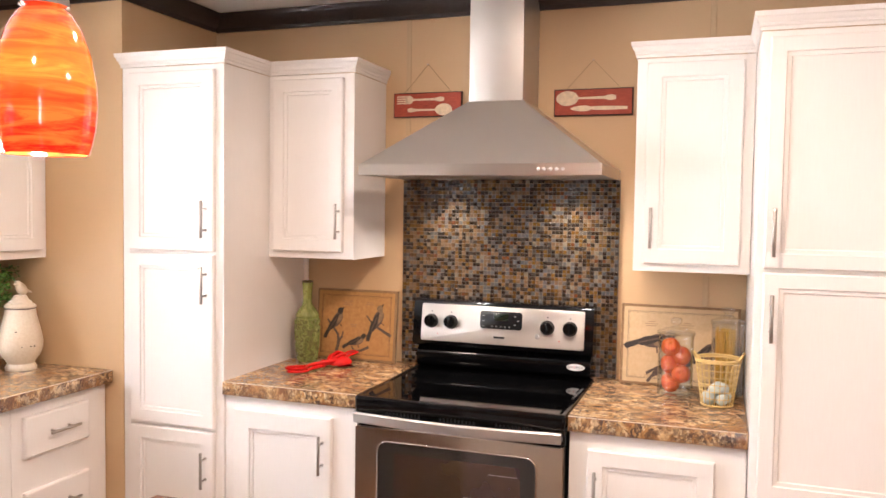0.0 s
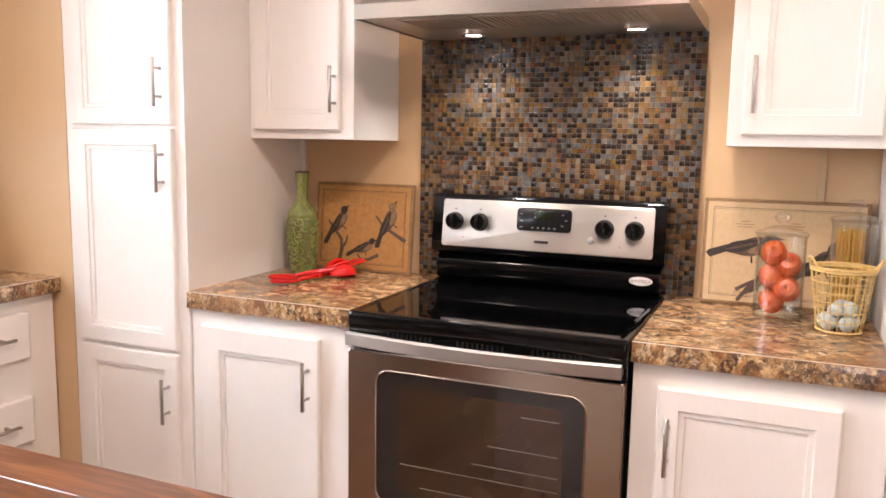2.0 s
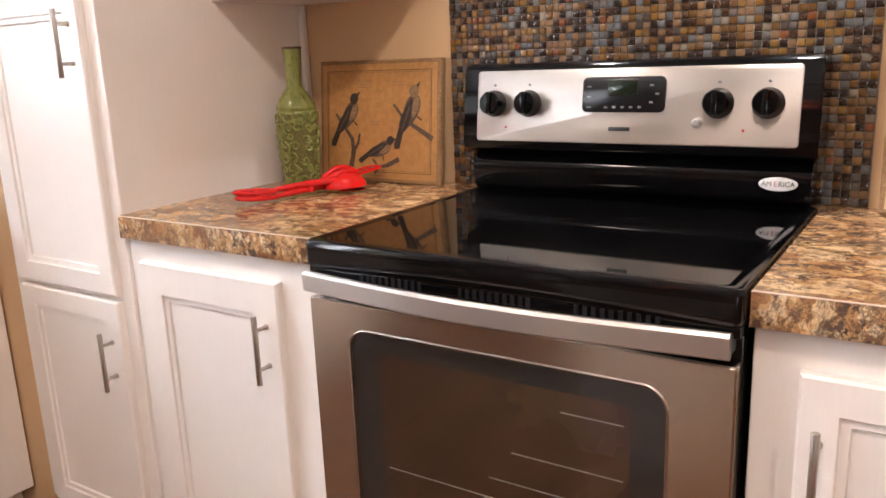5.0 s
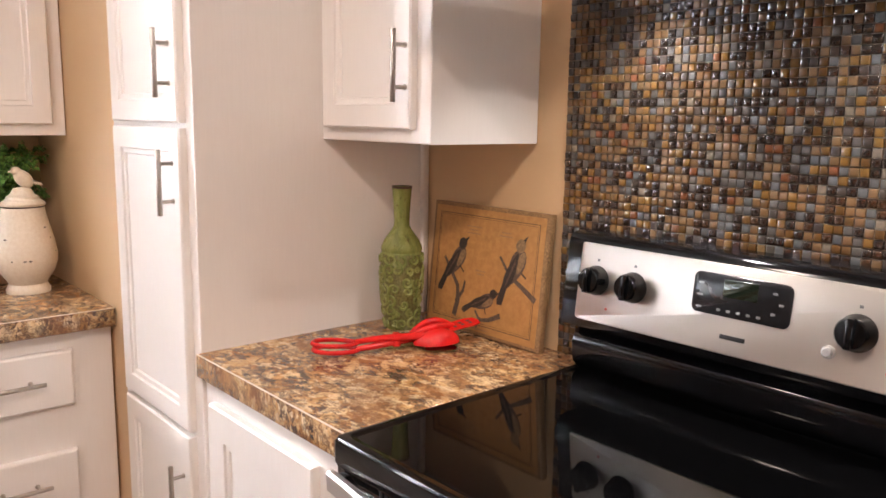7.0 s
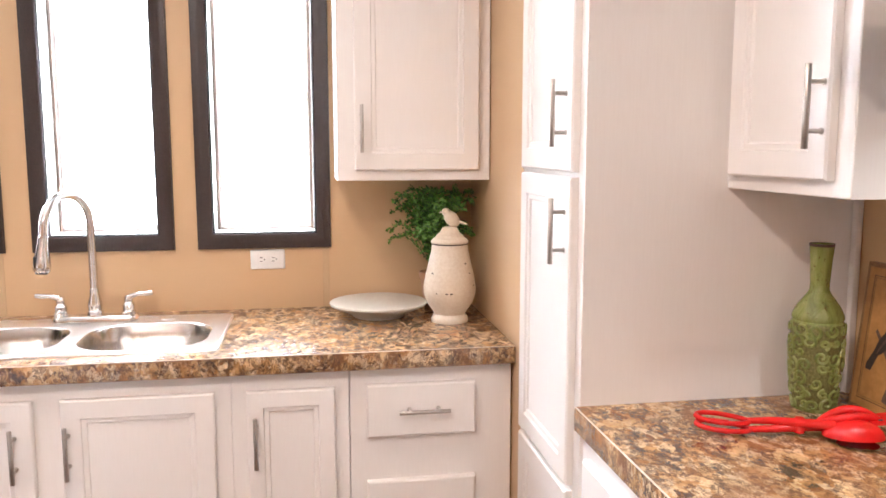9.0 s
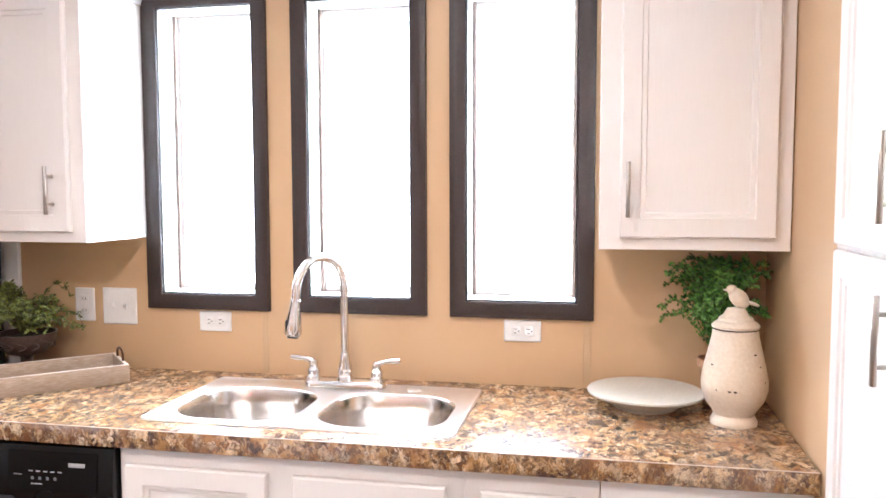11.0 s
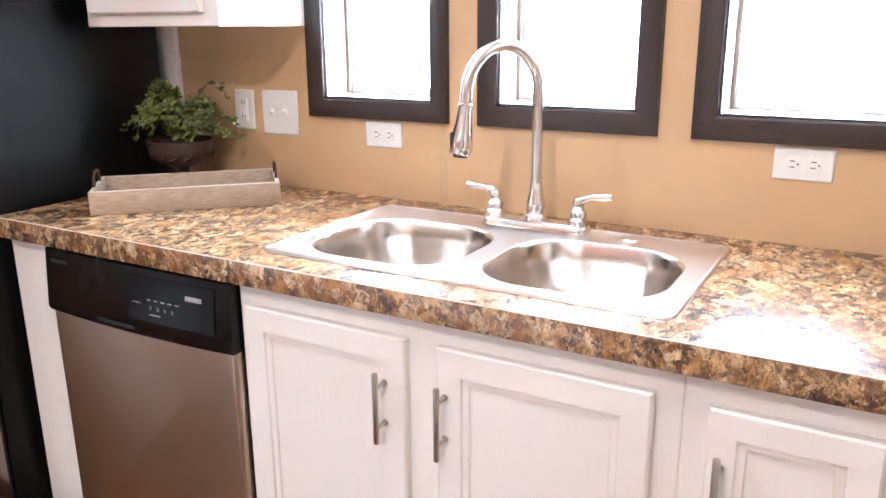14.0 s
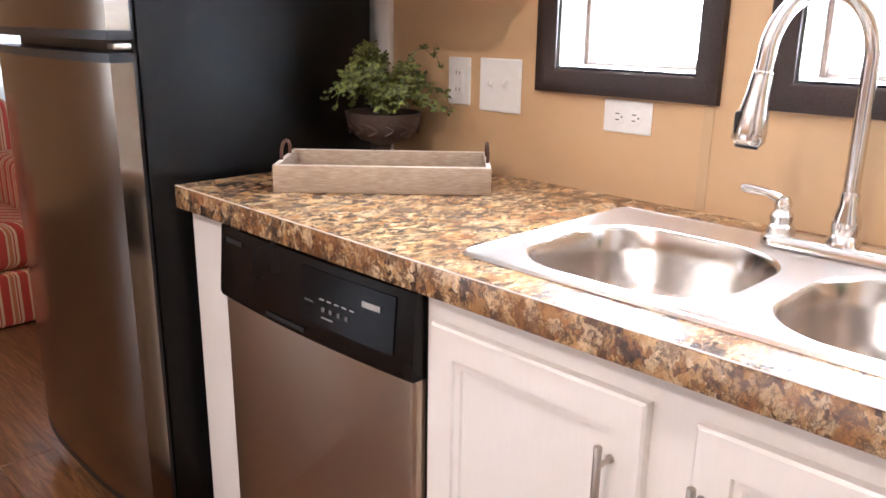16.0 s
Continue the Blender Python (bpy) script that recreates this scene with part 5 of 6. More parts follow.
branch_art(pic, g, [(0.262, 0.062), (0.225, 0.045), (0.195, 0.040), (0.178, 0.06)], 0.013)
branch_art(pic, g, [(0.20, 0.045), (0.188, 0.028), (0.185, 0.02)], 0.010)
caption(pic, f, 0.150, 0.258, (0.05, 0.03, 0.045))
caption(pic, f, 0.258, 0.255, (0.03, 0.04))
caption(pic, f, 0.185, 0.155, (0.035, 0.025))
caption(pic, f, 0.193, 0.016, (0.06,))
W2, H2 = 0.44, 0.312
pic, f = bird_print(-0.192, W2, H2, PAPER2, "aged pale print of dark birds, leaning on the wall behind jars")
art_border(pic, f, W2, H2)
g = POSES[pic] @ f
bird_art(pic, g, 0.135, 0.172, 0.104, False, radians(-4))
bird_art(pic, g, 0.320, 0.135, 0.100, False, radians(22))
bird_art(pic, g, 0.150, 0.060, 0.055, False, radians(30), INK_SOFT)
branch_art(pic, g, [(0.10, 0.045), (0.14, 0.07), (0.19, 0.10)], 0.012)
caption(pic, f, 0.115, 0.245, (0.025, 0.05, 0.04))
caption(pic, f, 0.250, 0.245, (0.025, 0.05, 0.04))
caption(pic, f, 0.120, 0.038, (0.05,))

# ---- hanging plaques ----
RED_WOOD = grainy("distressed_red_paint", (0.50, 0.085, 0.035), (0.24, 0.026, 0.015), 0.6, (5, 60, 60), 0.4, 18.0)
DARK_EDGE = plain("charred_edge", (0.03, 0.012, 0.01), 0.7)
CREAM_PRINT = plain("cream_print", (0.72, 0.58, 0.40), 0.5, 0, 0.14, 60)
TWINE = plain("jute_twine", (0.36, 0.24, 0.12), 0.9)


def plaque(x0, x1, z0, z1, nail, label):
    p = thing("wall_plaque", at((x0 + x1) / 2, BY, z0), label, "wall plaque", "utensil plaques")
    f = on_back(BY - 0.004)
    b = bmesh.new()
    loft(b, [loop_rect(x0 + d, x1 - d, z0 + d, z1 - d, w) for d, w in ((0, 0), (0, 0.009), (0.003, 0.012))])
    b.transform(f)
    part("board", b, DARK_EDGE, p, "dark-edged wooden board")
    b = bmesh.new()
    loft(b, [loop_rect(x0 + 0.004, x1 - 0.004, z0 + 0.004, z1 - 0.004, w) for w in (0.0118, 0.0125)])
    b.transform(f)
    part("red_face", b, RED_WOOD, p, "distressed red painted face")
    b = bmesh.new()
    h = Vector((nail[0], nail[1], 0.006))
    for u in (x0 + 0.05, x1 - 0.05):
        tube(b, [(u, z1 + 0.001, 0.006), tuple(h)], 0.0011, 6)
    b.transform(f)
    part("twine", b, TWINE, p)
    b = bmesh.new()
    tube(b, [(nail[0], nail[1], -0.003), (nail[0], nail[1], 0.010), (nail[0], nail[1], 0.012)], [0.0015, 0.0015, 0.003], 8)
    b.transform(f)
    part("nail", b, NICKEL, p)
    return p, f @ Matrix.Translation((0, 0, 0.0127))


def utensil(p, f, kind, u, v, length, flip=False):
    """Printed fork, spoon or knife lying level."""
    s = -1 if flip else 1
    def put(outline, name="utensil_print"):
        b = bmesh.new()
        prism(b, [(u + s * a * length, v + c * length) for a, c in outline], 0.0008)
        b.transform(f)
        part(name, b, CREAM_PRINT, p)
    stem = [(-0.16, 0.016), (0.30, 0.022), (0.42, 0.050), (0.50, 0.030), (0.50, -0.030), (0.42, -0.050), (0.30, -0.022), (-0.16, -0.016)]
    if kind == "spoon":
        put(blob(-0.32, 0, 0.19, 0.125, 0, 22))
        put(stem)
    elif kind == "fork":
        put(blob(-0.24, 0, 0.09, 0.085, 0, 16))
        for k in (-0.065, -0.022, 0.022, 0.065):
            put([(-0.5, k - 0.012), (-0.26, k - 0.016), (-0.26, k + 0.016), (-0.5, k + 0.012)])
        put(stem)
    else:
        put([(-0.5, -0.03), (-0.2, -0.035), (0.1, -0.03), (0.16, 0.03), (-0.1, 0.035), (-0.5, 0.02)])
        put(blob(0.31, 0.0, 0.19, 0.05, 0, 16, 0.3))


p, f = plaque(-1.186, -0.876, 1.978, 2.082, (-1.030, 2.200), "small red plaque with fork and spoon prints, hung on twine")
utensil(p, f, "fork", -1.062, 2.052, 0.215)
utensil(p, f, "spoon", -1.02, 2.008, 0.20, True)
p, f = plaque(-0.484, -0.172, 1.966, 2.073, (-0.330, 2.186), "small red plaque with spoon and knife prints, hung on twine")
utensil(p, f, "spoon", -0.355, 2.036, 0.235)
utensil(p, f, "knife", -0.305, 1.995, 0.225, True)

# ---- vase ----


def mottled_glaze():
    """Runny green glaze, thin and rusty brown where it broke over edges."""
    mat = material("green_glaze", 0.16, 0, (0.23, 0.25, 0.07))
    c = ramp(mat, noise_of(mat, coords(mat, (1.6, 1.6, 0.5)), 26, 5, 0.6, 0.6), [(0.30, (0.11, 0.13, 0.034)), (0.48, (0.190, 0.215, 0.055)), (0.68, (0.29, 0.305, 0.10))])
    worn = ramp(mat, noise_of(mat, coords(mat), 75, 5, 0.7), [(0.60, (0, 0, 0)), (0.68, (0.75, 0.75, 0.75))])
    link(mat, mix(mat, worn, c, (0.085, 0.045, 0.016)), bsdf(mat).inputs["Base Color"])
    bump(mat, noise_of(mat, coords(mat), 40, 3), 0.25, 0.001)
    return mat


GREEN_GLAZE = mottled_glaze()
GREEN_DARK = grainy("olive_brown_glaze", (0.205, 0.21, 0.066), (0.095, 0.080, 0.028), 0.2, (30, 30, 30), 0.3, 30.0)
RUST = plain("rusty_lip", (0.07, 0.035, 0.015), 0.5)


def make_vase():
    v = thing("ceramic_vase", at(-1.527, 3.150, 0.9142), "tall green glazed vase with raised scrollwork, chipped rim", "vase")
    SLIM = 0.915
    prof = [(0.0, 0.0), (0.041, 0.0), (0.044, 0.006), (0.051, 0.05), (0.0555, 0.10), (0.0572, 0.15), (0.0568, 0.18), (0.0555, 0.188), (0.0535, 0.192), (0.0560, 0.197), (0.0545, 0.205), (0.046, 0.222), (0.034, 0.238), (0.0255, 0.249), (0.0212, 0.258), (0.0208, 0.27), (0.0235, 0.32), (0.0262, 0.352), (0.0265, 0.357), (0.0230, 0.357), (0.019, 0.32), (0.017, 0.27), (0.0, 0.265)]
    b = bmesh.new()
    lathe(b, [(r * SLIM, z if z < 0.2 else 0.2 + (z - 0.2) * 0.955) for r, z in prof], 40)
    part("body", b, GREEN_GLAZE, v, local=True)
    b = bmesh.new()
    lathe(b, [(r * SLIM, z) for r, z in [(0.0447, 0.008), (0.0514, 0.05), (0.0559, 0.10), (0.0576, 0.15), (0.0572, 0.180), (0.0558, 0.187)]], 40)
    part("relief_ground", b, GREEN_DARK, v, "dark olive ground behind the scrolls", local=True)
    rnd = random.Random(5)
    b = bmesh.new()
    def radius(z):
        return SLIM * float(np.interp(z, [0.0, 0.05, 0.10, 0.15, 0.192], [0.044, 0.0512, 0.0557, 0.0574, 0.0562]))
    for row in range(7):
        for k in range(11):
            a0, zc = 2 * math.pi * (k + 0.5 * (row % 2)) / 11 + rnd.uniform(-0.2, 0.2), 0.018 + row * 0.0265 + rnd.uniform(-0.006, 0.006)
            turn, sgn, rad0 = rnd.uniform(0, 6.28), rnd.choice((-1, 1)), rnd.uniform(0.009, 0.019)
            pts = []
            for i in range(15):
                t = i / 14
                rr = rad0 * (1 - 0.8 * t)
                ang = turn + sgn * t * 7.5
                z = zc + rr * math.sin(ang)
                r = radius(max(0.004, min(0.184, z))) + 0.0004
                a = a0 + rr * math.cos(ang) / r
                pts.append((r * math.cos(a), r * math.sin(a), max(0.006, min(0.185, z))))
            tube(b, pts, [0.0044 - 0.0016 * i / 14 for i in range(15)], 6)
    tagged(part("scroll_relief", b, GREEN_GLAZE, v, "raised green scrollwork", local=True), kind="stuff")
    b = bmesh.new()
    lathe(b, [(r * SLIM, z) for r, z in [(0.0268, 0.3455), (0.0272, 0.3495), (0.0268, 0.3512), (0.0232, 0.3512)]], 32)
    part("rim", b, RUST, v, "brown chipped rim", local=True)


make_vase()

# ---- salad tongs ----
RED_PLASTIC = plain("glossy_red_plastic", (0.62, 0.012, 0.010), 0.16, 0, 0.08)


def make_tongs():
    a, e = Vector((-1.440, 2.840)), Vector((-1.325, 3.190))
    ang = math.degrees(math.atan2(e.y - a.y, e.x - a.x))
    t = thing("salad_tongs", at(a.x, a.y, 0.9142, ang), "glossy red plastic salad tongs lying on the worktop", "tongs")
    for s, z in ((1, 0.026), (-1, 0.014)):
        b = bmesh.new()
        pts = []
        for k in range(29):  # open handle loop
            q = 2 * math.pi * k / 28
            pts.append((0.050 - 0.050 * math.cos(q), s * 0.005 + 0.027 * math.sin(q) * (1 + 0.2 * math.cos(q)), z + 0.004 * math.cos(q)))
        tube(b, pts, 0.0050, 10, False)
        tube(b, [(0.095, s * 0.007, z - 0.003), (0.14, s * 0.006, z), (0.19, -s * 0.004, z + 0.002), (0.225, -s * 0.012, z + 0.003), (0.25, -s * 0.016, z + 0.003)], [0.006, 0.0075, 0.0085, 0.009, 0.011], 12)
        part("handle", b, RED_PLASTIC, t, local=True)
    b = bmesh.new()
    lathe(b, [(0, 0.037), (0.008, 0.037), (0.010, 0.033), (0.010, 0.008), (0, 0.008)], 16, at(0.19, 0, 0))
    part("pivot", b, RED_PLASTIC, t, local=True)
    # lower claw: a hollow spoon shell lying open side down
    b = bmesh.new()
    for grow in (0.0, -0.0024):
        rings = []
        for k in range(9):
            q = k / 8 * math.pi / 2
            rings.append([(0.283 + (0.056 + grow) * math.cos(q) * math.cos(2 * math.pi * i / 28), -0.014 + (0.034 + grow) * math.cos(q) * math.sin(2 * math.pi * i / 28), 0.010 + (0.033 + grow) * math.sin(q)) for i in range(28)])
        loft(b, rings, False, True)
    part("spoon_head", b, RED_PLASTIC, t, local=True)
    # upper claw: an arched open frame with a middle rib
    b = bmesh.new()
    for side, lift in ((0.030, 0.0), (0.006, 0.012), (-0.020, 0.004)):
        pts = []
        for k in range(13):
            q = k / 12
            pts.append((0.222 + 0.118 * q, 0.004 + side * math.sin(math.pi * min(1.0, q * 1.15)) * 0.9 + 0.006 * q, 0.026 + (0.012 + lift) * math.sin(math.pi * q) + 0.008 * q))
        tube(b, pts, [0.0060 + 0.0022 * math.sin(math.pi * k / 12) for k in range(13)], 10)
    part("claw_frame", b, RED_PLASTIC, t, local=True)
    # slotted spatula, tilted
    b = bmesh.new()
    m = Matrix.Translation((0.326, 0.010, 0.034)) @ Matrix.Rotation(radians(-9), 4, "Y")
    out = [(-0.055, -0.010), (-0.02, -0.027), (0.05, -0.030), (0.068, -0.022), (0.072, 0.0), (0.068, 0.022), (0.05, 0.030), (-0.02, 0.027), (-0.055, 0.010)]
    loft(b, [[(u, w, z) for u, w in out] for z in (0, 0.0035)])
    b.transform(m)
    head = part("spatula_head", b, RED_PLASTIC, t, local=True)
    for i in range(3):
        for j in range(2):
            b = bmesh.new()
            box(b, 0.005 + i * 0.02, 0.013 + i * 0.02, -0.014 + j * 0.016, -0.004 + j * 0.016, 0.0034, 0.0040, 0.0)
            b.transform(POSES[t] @ m)
            part("slot", b, DARK_EDGE, head)
    b = bmesh.new()
    lathe(b, [(0.0, 0.0), (0.022, 0.0005), (0.036, 0.003), (0.0372, 0.0042), (0.022, 0.002), (0, 0.0015)], 28, at(0.283, -0.040, 0.0), 0.8)
    part("rest_dish", b, CHROME, t, "small metal dish under the spoon", local=True)


make_tongs()

# ---- jars, basket ----
APPLE = grainy("red_orange_apple", (0.72, 0.20, 0.04), (0.54, 0.045, 0.014), 0.25, (10, 10, 10), 0.05, 18.0)
STALK = plain("apple_stalk", (0.08, 0.05, 0.02), 0.7)
PASTA = grainy("dry_pasta", (0.68, 0.42, 0.06), (0.52, 0.28, 0.03), 0.45, (120, 120, 2), 0.3, 8.0)
YELLOW_WIRE = plain("yellow_coated_wire", (0.66, 0.46, 0.16), 0.4)
EGG = grainy("pale_blue_eggshell", (0.62, 0.68, 0.64), (0.45, 0.52, 0.50), 0.45, (30, 30, 30), 0.1, 40.0)


def glass_jar(x, y, r, h, label):
    j = thing("glass_jar", at(x, y, 0.9142), label, "jar", "glass jars")
    b = bmesh.new()
    lathe(b, [(0, 0), (r - 0.006, 0), (r, 0.006), (r, h - 0.012), (r + 0.003, h - 0.003), (r + 0.003, h), (r - 0.0018, h), (r - 0.0018, 0.010), (0, 0.008)], 44)
    part("body", b, JAR_GLASS, j, "clear glass cylinder", local=True)
    b = bmesh.new()
    lathe(b, [(0, h + 0.001), (r + 0.004, h + 0.001), (r + 0.006, h + 0.004), (r + 0.002, h + 0.009), (r * 0.6, h + 0.019), (0.012, h + 0.026), (0.010, h + 0.032), (0.020, h + 0.041), (0.021, h + 0.052), (0.013, h + 0.059), (0, h + 0.060)], 44)
    part("lid", b, JAR_GLASS, j, "clear glass lid with round knob", local=True)
    return j


def ring_profile(kind):
    if kind == "apple":
        return [(0.0, 0.010), (0.012, 0.002), (0.024, 0.004), (0.034, 0.020), (0.038, 0.038), (0.035, 0.056), (0.024, 0.068), (0.010, 0.070), (0.0, 0.063)]
    return [(0.0, 0.0), (0.011, 0.003), (0.018, 0.012), (0.0195, 0.021), (0.017, 0.032), (0.010, 0.041), (0.0, 0.045)]


def lathed_thing(name, m, kind, mat, label, category, group):
    th = thing(name, m, label, category, group)
    b = bmesh.new()
    lathe(b, ring_profile(kind), 24)
    part("flesh" if kind == "apple" else "shell", b, mat, th, local=True)
    if kind == "apple":
        b = bmesh.new()
        tube(b, [(0, 0, 0.063), (0.001, 0, 0.070), (0.004, 0, 0.077)], 0.0013, 6)
        part("stalk", b, STALK, th, local=True)
    return th


glass_jar(0.024, 3.098, 0.0625, 0.228, "lidded clear glass jar holding red apples on the worktop")
APPLES = [(-0.020, 0.008, 0.006, 20), (0.026, -0.008, 0.042, 70), (-0.024, 0.006, 0.074, -30), (0.026, 0.002, 0.106, 55), (-0.022, -0.008, 0.138, 60)]
for k, (dx, dy, dz, tilt) in enumerate(APPLES):
    m = Matrix.Translation((0.024 + dx * 0.80, 3.098 + dy, 0.9142 + dz + 0.004)) @ Matrix.Translation((0, 0, 0.036)) @ Matrix.Rotation(radians(tilt), 4, "X") @ Matrix.Rotation(radians(tilt * 2), 4, "Z") @ Matrix.Diagonal((0.90, 0.90, 0.90, 1)) @ Matrix.Translation((0, 0, -0.036))
    lathed_thing("apple", m, "apple", APPLE, "red and orange apple inside the glass jar", "apple", "apples in the jar")

glass_jar(0.2025, 3.168, 0.0565, 0.268, "tall lidded clear glass jar holding dry pasta")
rnd = random.Random(11)
past = thing("dry_pasta", at(0.192, 3.168, 0.9262), "bundle of long yellow dry pasta inside the tall jar", "pasta")
b = bmesh.new()
for k in range(46):
    q, rr = rnd.uniform(0, 6.28), 0.033 * math.sqrt(rnd.random())
    x, y = rr * math.cos(q), rr * math.sin(q)
    tube(b, [(x, y, 0), (x + rnd.uniform(-0.004, 0.004), y + rnd.uniform(-0.004, 0.004), 0.232 + rnd.uniform(-0.006, 0.006))], 0.0033, 6)
tagged(part("strands", b, PASTA, past, local=True), kind="stuff")


def make_basket():
    bx, by = 0.171, 3.004
    k = thing("wire_basket", at(bx, by, 0.9142), "small yellow wire egg basket with two loop handles", "basket")
    def r_at(z):
        return 0.052 + (0.076 - 0.052) * z / 0.165
    def hoop(z, rad, name):
        b = bmesh.new()
        r = r_at(z)
        n = 36
        pts = [(r * math.cos(2 * math.pi * i / n), r * math.sin(2 * math.pi * i / n), z) for i in range(n + 1)]
        tube(b, pts, rad, 6, False)
        part(name, b, YELLOW_WIRE, k, local=True)
    hoop(0.0045, 0.0032, "base_hoop")
    for z in (0.03, 0.055, 0.08, 0.105, 0.13):
        hoop(z, 0.0014, "hoop")
    hoop(0.158, 0.0034, "rim_hoop")
    hoop(0.165, 0.0038, "rim_hoop")
    for i in range(22):
        q = 2 * math.pi * i / 22
        b = bmesh.new()
        tube(b, [(r_at(0.003) * math.cos(q), r_at(0.003) * math.sin(q), 0.003), (r_at(0.165) * math.cos(q), r_at(0.165) * math.sin(q), 0.165)], 0.0013, 6)
        part("upright_wire", b, YELLOW_WIRE, k, local=True)
    for i in range(-3, 4):
        b = bmesh.new()
        w = math.sqrt(0.051 ** 2 - (i * 0.014) ** 2)
        tube(b, [(i * 0.014, -w, 0.003), (i * 0.014, w, 0.003)], 0.0012, 6)
        part("base_wire", b, YELLOW_WIRE, k, local=True)
    for q0 in (205, 345):
        b = bmesh.new()
        pts = []
        for i in range(13):
            s = i / 12
            q = radians(q0 - 13 + 26 * s)
            r = r_at(0.165) + 0.012 * math.sin(math.pi * s)
            pts.append((r * math.cos(q), r * math.sin(q), 0.165 + 0.026 * math.sin(math.pi * s)))
        tube(b, pts, 0.0036, 8)
        part("loop_handle", b, YELLOW_WIRE, k, local=True)
    spots = [(-0.026, -0.020, 0.005), (0.018, -0.026, 0.005), (0.028, 0.012, 0.005), (-0.008, 0.020, 0.005), (-0.030, 0.018, 0.006), (-0.010, -0.008, 0.036), (0.022, -0.008, 0.040), (0.004, 0.022, 0.040)]
    for i, (x, y, z) in enumerate(spots):
        m = Matrix.Translation((bx + x, by + y, 0.9142 + z)) @ Matrix.Translation((0, 0, 0.0195)) @ Matrix.Rotation(radians(35 + 40 * (i % 3)), 4, Vector((math.cos(i * 2.1), math.sin(i * 2.1), 0))) @ Matrix.Translation((0, 0, -0.0225))
        lathed_thing("egg", m, "egg", EGG, "pale blue speckled egg in the wire basket", "egg", "eggs in the basket")


make_basket()

# ---- urn, platter ----
CREAM_GLAZE = grainy("crackled_cream_glaze", (0.76, 0.68, 0.56), (0.66, 0.56, 0.43), 0.28, (14, 14, 14), 0.15, 9.0)
PALE_STONE = grainy("pale_stone_glaze", (0.66, 0.62, 0.53), (0.54, 0.49, 0.40), 0.4, (20, 20, 20), 0.2, 12.0)


def make_urn():
    u = thing("lidded_urn", at(-2.500, 2.542, 0.9142), "cream crackle-glazed ceramic urn with a bird on its lid", "urn")
    b = bmesh.new()
    lathe(b, [(0, 0), (0.058, 0), (0.059, 0.010), (0.054, 0.018), (0.050, 0.026), (0.056, 0.038), (0.072, 0.060), (0.082, 0.090), (0.083, 0.112), (0.077, 0.150), (0.067, 0.190), (0.059, 0.225), (0.056, 0.246), (0.052, 0.248), (0, 0.240)], 44)
    part("body", b, CREAM_GLAZE, u, local=True)
    b = bmesh.new()
    lathe(b, [(0.0, 0.252), (0.058, 0.250), (0.0595, 0.256), (0.054, 0.263), (0.044, 0.269), (0.042, 0.276), (0.032, 0.282), (0.027, 0.292), (0.022, 0.300), (0.0, 0.304)], 40)
    lid = part("lid", b, CREAM_GLAZE, u, "stepped cream lid", local=True)
    b = bmesh.new()
    lathe(b, [(0.0565, 0.2465), (0.0585, 0.2475), (0.0585, 0.2495), (0.0565, 0.2500)], 40)
    part("lid_seam", b, DARK_EDGE, u, "dark worn seam under the lid", local=True)
    # bird finial, one shape
    b = bmesh.new()
    def egg(cx, cy, cz, a, bb, c, tilt):
        vs = bmesh.ops.create_uvsphere(b, u_segments=18, v_segments=12, radius=1)["verts"]
        bmesh.ops.transform(b, matrix=Matrix.Translation((cx, cy, cz)) @ Matrix.Rotation(tilt, 4, "X") @ Matrix.Diagonal((a, bb, c, 1)), verts=vs)
    egg(0, 0.006, 0.326, 0.018, 0.031, 0.021, radians(-48))
    egg(0, -0.012, 0.348, 0.0125, 0.0135, 0.0125, 0)
    egg(0, 0.036, 0.314, 0.009, 0.022, 0.005, radians(-18))
    egg(0, -0.026, 0.347, 0.003, 0.007, 0.003, 0)
    part("bird_finial", b, CREAM_GLAZE, lid, local=True)
    rnd = random.Random(2)
    for i in range(7):
        q, z = radians(rnd.uniform(-60, 60)), rnd.choice((0.12, 0.16, 0.10, 0.02, 0.19))
        r = float(np.interp(z, [0.0, 0.02, 0.09, 0.112, 0.15, 0.19], [0.059, 0.053, 0.082, 0.083, 0.077, 0.067]))
        b = bmesh.new()
        vs = bmesh.ops.create_uvsphere(b, u_segments=8, v_segments=6, radius=1)["verts"]
        bmesh.ops.transform(b, matrix=Matrix.Rotation(q, 4, "Z") @ Matrix.Translation((r, 0, z)) @ Matrix.Diagonal((0.0006, rnd.uniform(0.002, 0.005), rnd.uniform(0.0015, 0.003), 1)), verts=vs)
        part("chip", b, DARK_EDGE, u, local=True)


make_urn()
pl = thing("platter", at(-2.622, 2.326, 0.9142), "round pale stone platter on a low foot", "platter")
b = bmesh.new()
lathe(b, [(0, 0), (0.084, 0), (0.086, 0.004), (0.090, 0.010), (0.128, 0.026), (0.156, 0.038), (0.160, 0.043), (0.158, 0.047), (0.143, 0.0445), (0.100, 0.040), (0, 0.038)], 56)
part("dish", b, PALE_STONE, pl, local=True)

# ---- tray ----
TRAY_WOOD = grainy("whitewashed_wood", (0.56, 0.46, 0.35), (0.30, 0.21, 0.135), 0.65, (5, 5, 60), 0.35, 8.0)
TRAY_EDGE = grainy("white_worn_edge", (0.70, 0.65, 0.57), (0.52, 0.44, 0.34), 0.6, (8, 8, 30), 0.3, 14.0)
IRON = plain("rusty_iron", (0.10, 0.045, 0.025), 0.55, 0.6)


